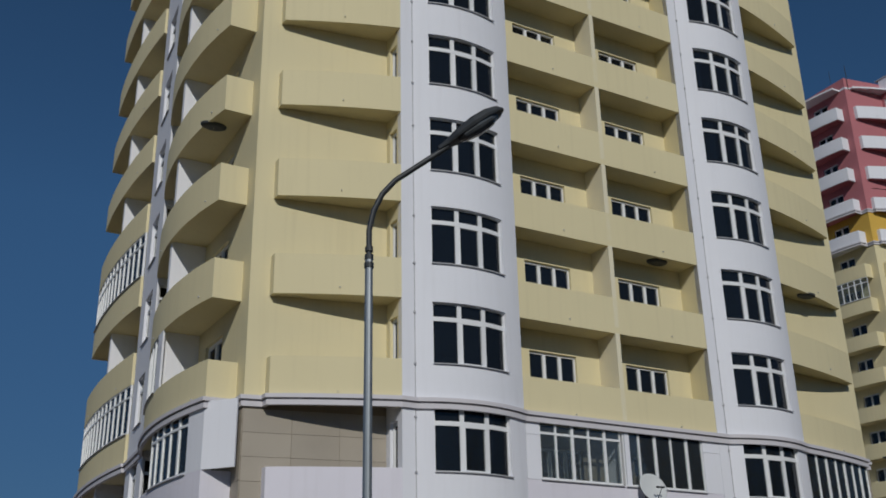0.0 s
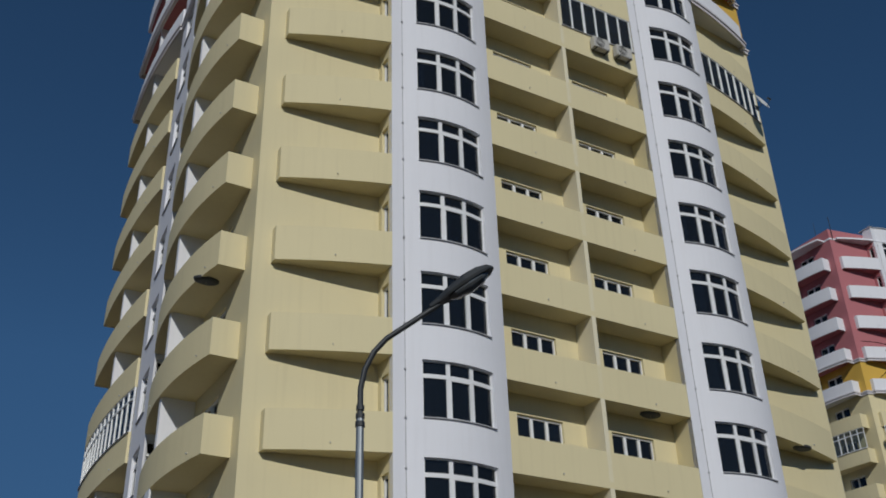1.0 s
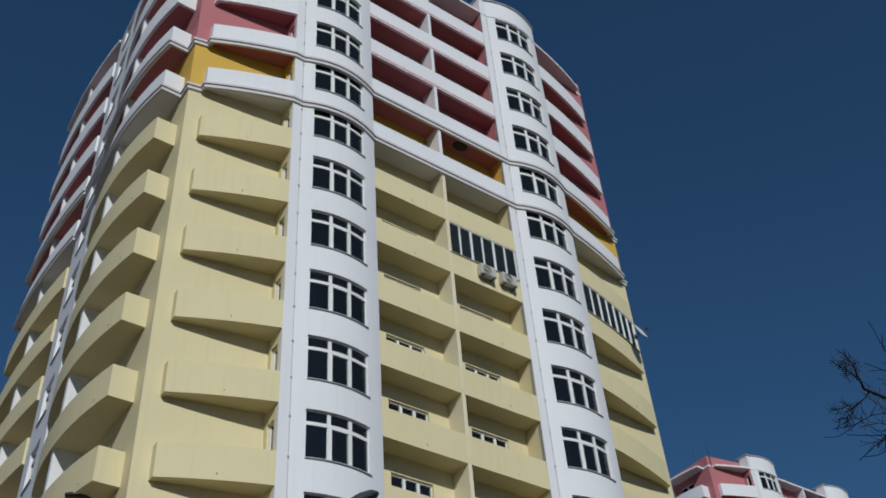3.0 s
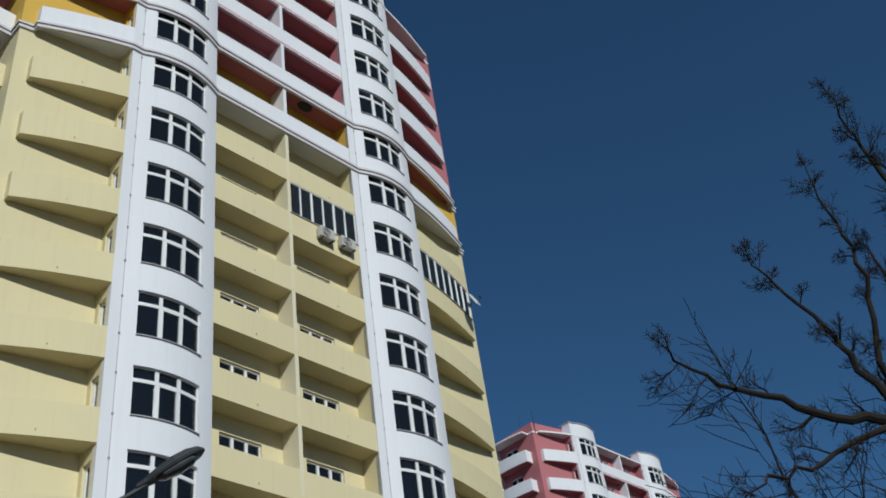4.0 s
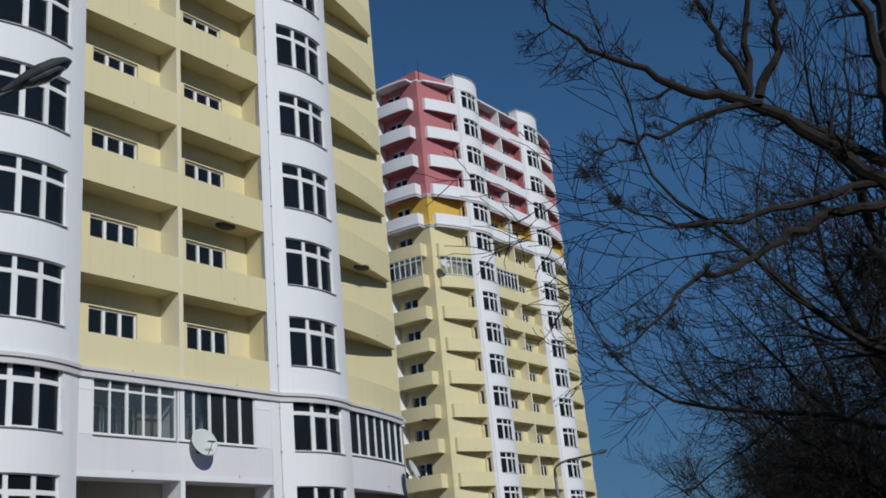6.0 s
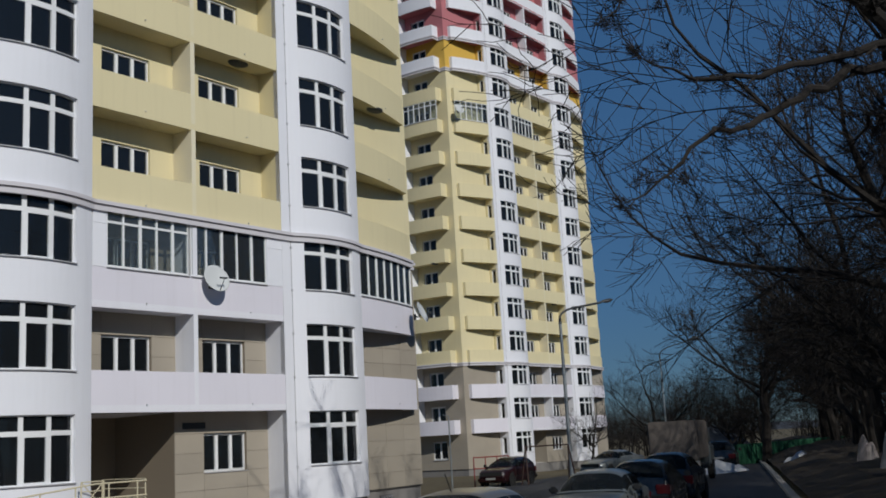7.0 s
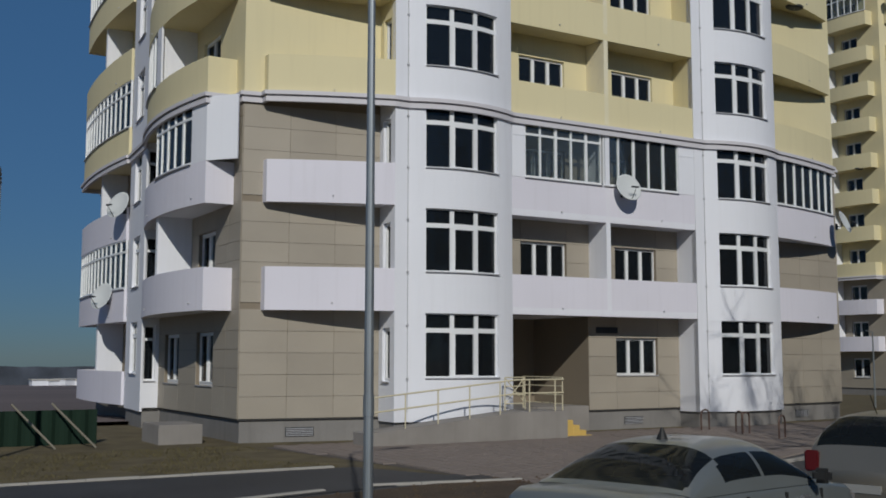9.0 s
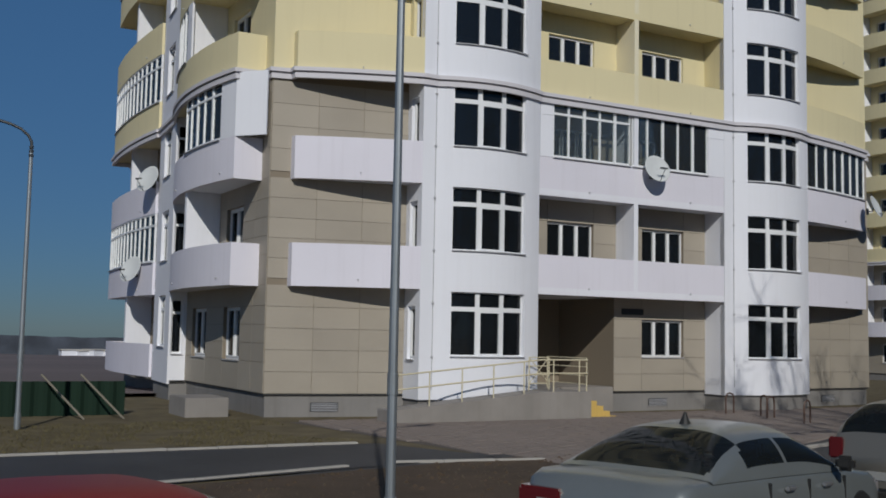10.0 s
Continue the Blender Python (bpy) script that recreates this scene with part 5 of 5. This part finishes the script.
for sx in (-1.0, -0.35, 0.3, 0.95):
    bm = bmesh.new()
    tube(bm, [(sx, 0, -0.2), (sx, 0, 1.5)], 0.03, 6)
    part("bar", bm, REDPAINT, frame_red)
for z in (0.9, 1.45):
    bm = bmesh.new()
    tube(bm, [(-1.0, 0, z), (0.95, 0, z)], 0.03, 6)
    part("rung", bm, REDPAINT, frame_red)

SNOW = mat("dirty_snow", (0.62, 0.63, 0.65), 0.8, var=0.2, scale=0.8, bump=0.5, bscale=8)


def mound(name, label, cat, x, y, rx, ry, h, material, seed):
    bm = bmesh.new()
    n, m2 = 24, 8
    rings = []
    for j in range(m2 + 1):
        q = j / m2
        rings.append([(rx * q * math.cos(a), ry * q * math.sin(a), h * (1 - q * q) * (1 + 0.5 * noise.noise(Vector((math.cos(a) * q * 2, math.sin(a) * q * 2, seed)))) - 0.05) for a in (2 * math.pi * k / n for k in range(n + 1))])
    loft(bm, rings)
    bmesh.ops.remove_doubles(bm, verts=bm.verts, dist=1e-4)
    ob = new(name, mesh_of(name, bm, material))
    ob.matrix_basis = pose(x, y, lie(x, y))
    return tagged(ob, label, cat)


mound("snow_heap", "low heap of dirty melting snow", "snow heap", 50.0, 20.6, 2.6, 1.2, 0.6, SNOW, 1)
mound("snow_heap", "low heap of dirty melting snow", "snow heap", 53.0, 17.6, 1.6, 0.9, 0.7, SNOW, 2)
mound("rubbish_heap", "small heap of grey rubbish sacks on the bank", "rubbish", 34.0, 8.2, 0.9, 0.6, 1.5, mat("grey_sacks", (0.2, 0.2, 0.21), 0.6, var=0.4, scale=0.3), 3)
mound("rubbish_heap", "small heap of grey rubbish sacks on the bank", "rubbish", 38.5, 10.2, 0.8, 0.6, 1.5, mat("pale_sacks", (0.3, 0.26, 0.25), 0.6, var=0.4, scale=0.3), 4)

# ---- far land ----
# aerial haze is painted in: paler field, bluish wood
HAZE = mat("hazed_far_field", (0.15, 0.12, 0.115), 0.95, var=0.3, scale=30, bump=0.0)
FARWOOD = mat("hazed_far_wood", (0.058, 0.068, 0.088), 0.95, var=0.5, scale=10, bump=0.0)
patch("field", [(-260, 37), (12, 37), (150, 600), (-500, 600)], 0.12, HAZE, "bare brown winter field falling away", 40)
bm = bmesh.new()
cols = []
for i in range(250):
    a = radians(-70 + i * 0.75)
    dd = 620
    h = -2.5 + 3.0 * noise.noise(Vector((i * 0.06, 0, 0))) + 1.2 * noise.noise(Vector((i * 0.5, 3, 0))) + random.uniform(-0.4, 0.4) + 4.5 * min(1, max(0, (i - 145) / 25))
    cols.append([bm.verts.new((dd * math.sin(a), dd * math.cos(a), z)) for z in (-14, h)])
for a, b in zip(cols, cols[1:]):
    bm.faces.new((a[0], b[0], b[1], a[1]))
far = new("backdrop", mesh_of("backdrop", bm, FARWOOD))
tagged(far, "distant wooded ridge on the horizon, its colour tinted with haze", "distance", kind="structure")
for i, (a, w, h) in enumerate(((1.0, 9, 2.2), (0.35, 8, 1.8), (-0.3, 10, 2.4), (-0.9, 7, 1.9))):
    hb = thing("distant_building", "distant low white building on the plain", "building", pose(520 * math.sin(-radians(a - 10.7)), 520 * math.cos(radians(a - 10.7)), -10.5, 0, 0, 15 * i), "distant buildings")
    bm = bmesh.new()
    box(bm, -w / 2, w / 2, -4, 4, -3, h)
    part("wall", bm, WHITE, hb)
    bm = bmesh.new()
    slab(bm, [(-w / 2 - .4, -4.4), (w / 2 + .4, -4.4), (w / 2 + .4, 4.4), (-w / 2 - .4, 4.4)], h, h + 0.5)
    part("roof", bm, SLAB, hb)
# the clump shares the ridge's haze-tinted colour
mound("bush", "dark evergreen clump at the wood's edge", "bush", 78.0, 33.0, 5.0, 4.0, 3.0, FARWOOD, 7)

# ---- litter on the verge ----
rng = random.Random(9)
vt, fc = [], []
for i in range(900):
    x, y = rng.uniform(-6, 12), rng.uniform(8, 16)
    if not (1.0 + 0.28 * (x + 30) + 0.3 < y < 8.0 + 0.2 * (x + 30)):
        continue
    z, q = lie(x, y) + 0.01, rng.uniform(0.02, 0.06)
    b0 = len(vt)
    for k in range(5):
        a = 2 * math.pi * k / 5 + rng.random()
        vt.append((x + q * math.cos(a), y + q * math.sin(a), z))
    vt.append((x, y, z + q * 0.7))
    fc += [(b0 + k, b0 + (k + 1) % 5, b0 + 5) for k in range(5)]
me = bpy.data.meshes.new("clods")
me.from_pydata(vt, [], fc)
me.materials.append(SOIL)
tagged(new("clods", me), "loose soil clods and dead leaves on the verge", "soil", kind="stuff")

# ---- forecourt pavers ----
vt, fc = [], []
rng = random.Random(4)
for i in range(70):
    for j in range(40):
        x, y = 9.6 + i * 0.34, 13.6 + j * 0.30 + (0.15 if i % 2 else 0)
        if y > 24.9 or y < 13.6 + 0.32 * (x - 11.0) or x < 11.0 - (y - 13.4) * 0.12 or x > 32:
            continue
        z = lie(x, y) + 0.006 + rng.uniform(-0.004, 0.004)
        b0 = len(vt)
        for zz, e in ((-0.03, 0.0), (0.012, 0.012)):
            vt += [(x + e, y + e, z + zz), (x + 0.328 - e, y + e, z + zz), (x + 0.328 - e, y + 0.288 - e, z + zz), (x + e, y + 0.288 - e, z + zz)]
        fc += [(b0 + 4, b0 + 5, b0 + 6, b0 + 7)] + [(b0 + k, b0 + (k + 1) % 4, b0 + 4 + (k + 1) % 4, b0 + 4 + k) for k in range(4)]
me = bpy.data.meshes.new("pavers")
me.from_pydata(vt, [], fc)
me.materials.append(PAVER)
tagged(new("pavers", me), "pinkish grey concrete pavers on the forecourt", "paving", kind="stuff")

# ---- stone panels of the near tower's foot ----
PANELS = {}


def panels(a, b, z0, z1, holes=()):
    """Stone panels on a wall line, in the tower's coordinates; holes: (from, to, z from, z to) along the line."""
    a, b = Vector(a), Vector(b)
    d = (b - a).normalized()
    L = (b - a).length
    cols = [0.0]
    stops = sorted({0.0, L, *[h[0] for h in holes], *[h[1] for h in holes]})
    for p, q in zip(stops, stops[1:]):
        n = max(1, round((q - p) / 1.25))
        cols += [p + (q - p) * (k + 1) / n for k in range(n)]
    rws = [z0]
    zst = sorted({z0, z1, *[h[2] for h in holes if h[2] > z0], *[h[3] for h in holes if h[3] < z1]})
    for p, q in zip(zst, zst[1:]):
        n = max(1, round((q - p) / 0.6))
        rws += [p + (q - p) * (k + 1) / n for k in range(n)]
    turn = math.atan2(d.y, d.x)
    for p, q in zip(cols, cols[1:]):
        for r, t in zip(rws, rws[1:]):
            if any(h[0] < (p + q) / 2 < h[1] and h[2] < (r + t) / 2 < h[3] for h in holes):
                continue
            w, h2 = round(q - p, 3), round(t - r, 3)
            if (w, h2) not in PANELS:
                bm = bmesh.new()
                box(bm, 0.005, w - 0.005, -0.024, -0.003, 0.005, h2 - 0.005)
                PANELS[w, h2] = mesh_of("panel", bm, TAN)
            o = a + d * p
            child("panel", PANELS[w, h2], near_tower, Matrix.Translation((o.x, o.y, r)) @ Matrix.Rotation(turn, 4, 'Z'))


for k in (1, 2, 3):
    zf = 0.15 + STOREY * (k - 1)
    panels(C0, (4.1, 0.0), zf if k == 1 else zf + 0.18, zf + STOREY - (0.25 if k == 3 else 0.0))
    panels((SW, 8.6), C0, zf, zf + STOREY - (0.25 if k == 3 else 0.0), [(0.7, 2.3, zf + .85, zf + 2.42), (4.1, 5.7, zf + .85, zf + 2.42)])
    panels((8.1 + BAY2, 0.0), C1, zf, zf + STOREY)
panels((11.7, 0.0), (4.1 + BAY2, 0.0), 0.15, 3.15, [(1.15, 2.95, 1.25, 2.47)])
for zf in (3.15,):
    panels((8.1, 0.0), (4.1 + BAY2, 0.0), zf + .85, zf + STOREY, [(0.95, 2.75, zf + 1.10, zf + 2.32), (4.75, 6.55, zf + 1.10, zf + 2.32)])

# ---- undergrowth of the wood ----
rng = random.Random(21)
bm = bmesh.new()
for i in range(3200):
    x = rng.uniform(22, 118)
    y = 1.75 + 0.41 * (x - 10) - 5.0 - rng.random() * 26
    h = rng.uniform(1.2, 5.5)
    lean_x, lean_y = rng.gauss(0, 0.25), rng.gauss(0, 0.25)
    tube(bm, [(x, y, 0), (x + lean_x * h * 0.4, y + lean_y * h * 0.4, h * 0.55), (x + lean_x * h, y + lean_y * h, h + 0.5)], [0.035, 0.02, 0.006], 3, cap=False)
tagged(new("undergrowth", mesh_of("undergrowth", bm, BARK)), "dense bare brown undergrowth of a winter wood", "undergrowth", kind="stuff")

# ---- dry grass ----
STRAW = mat("dry_grass_blades", (0.125, 0.105, 0.045), 0.9, var=0.35, scale=0.6, bump=0.0)
rng = random.Random(31)
vt, fc = [], []
for i in range(60000):
    x, y = rng.uniform(-14, 10), rng.uniform(11.5, 26)
    strip = 19.75 < y < 25.9 and x < 9.3
    soil = 1.6 + 0.28 * (x + 30) < y < 8.0 + 0.2 * (x + 30)
    if not strip and not (soil and rng.random() < 0.25):
        continue
    if noise.noise(Vector((x * 0.5, y * 0.5, 4))) < -0.15:
        continue
    z, h, a = lie(x, y) - 0.02, rng.uniform(0.03, 0.075), rng.uniform(0, 6.28)
    b0 = len(vt)
    dx, dy = math.cos(a) * 0.007, math.sin(a) * 0.007
    vt += [(x - dx, y - dy, z), (x + dx, y + dy, z), (x + rng.gauss(0, 0.05), y + rng.gauss(0, 0.05), z + h)]
    fc.append((b0, b0 + 1, b0 + 2))
me = bpy.data.meshes.new("grass")
me.from_pydata(vt, [], fc)
me.materials.append(STRAW)
tagged(new("grass", me), "sparse dry straw-coloured winter grass", "grass", kind="stuff")

# curtains behind one bay window
CURTAIN = mat("pale_curtain", (0.5, 0.5, 0.47), 0.9, var=0.1, scale=0.5)
for side in ((0.05, 0.30), (0.36, 0.62), (0.70, 0.95)):
    f, L = along(shifted(WINDOW_BAY, BAY2))
    bm = bmesh.new()
    pts = [f(L * (side[0] + (side[1] - side[0]) * i / 30), -0.38 + 0.03 * math.sin(i * 1.3)) for i in range(31)]
    ribbon(bm, [tuple(p) for p in pts], 7.1, 9.05, 0.006)
    ob = new("curtain", mesh_of("curtain", bm, CURTAIN))
    ob.matrix_basis = pose(9.3, 25.95, 0)
    tagged(ob, "pale curtain hanging inside a bay window", "curtain", "curtains")
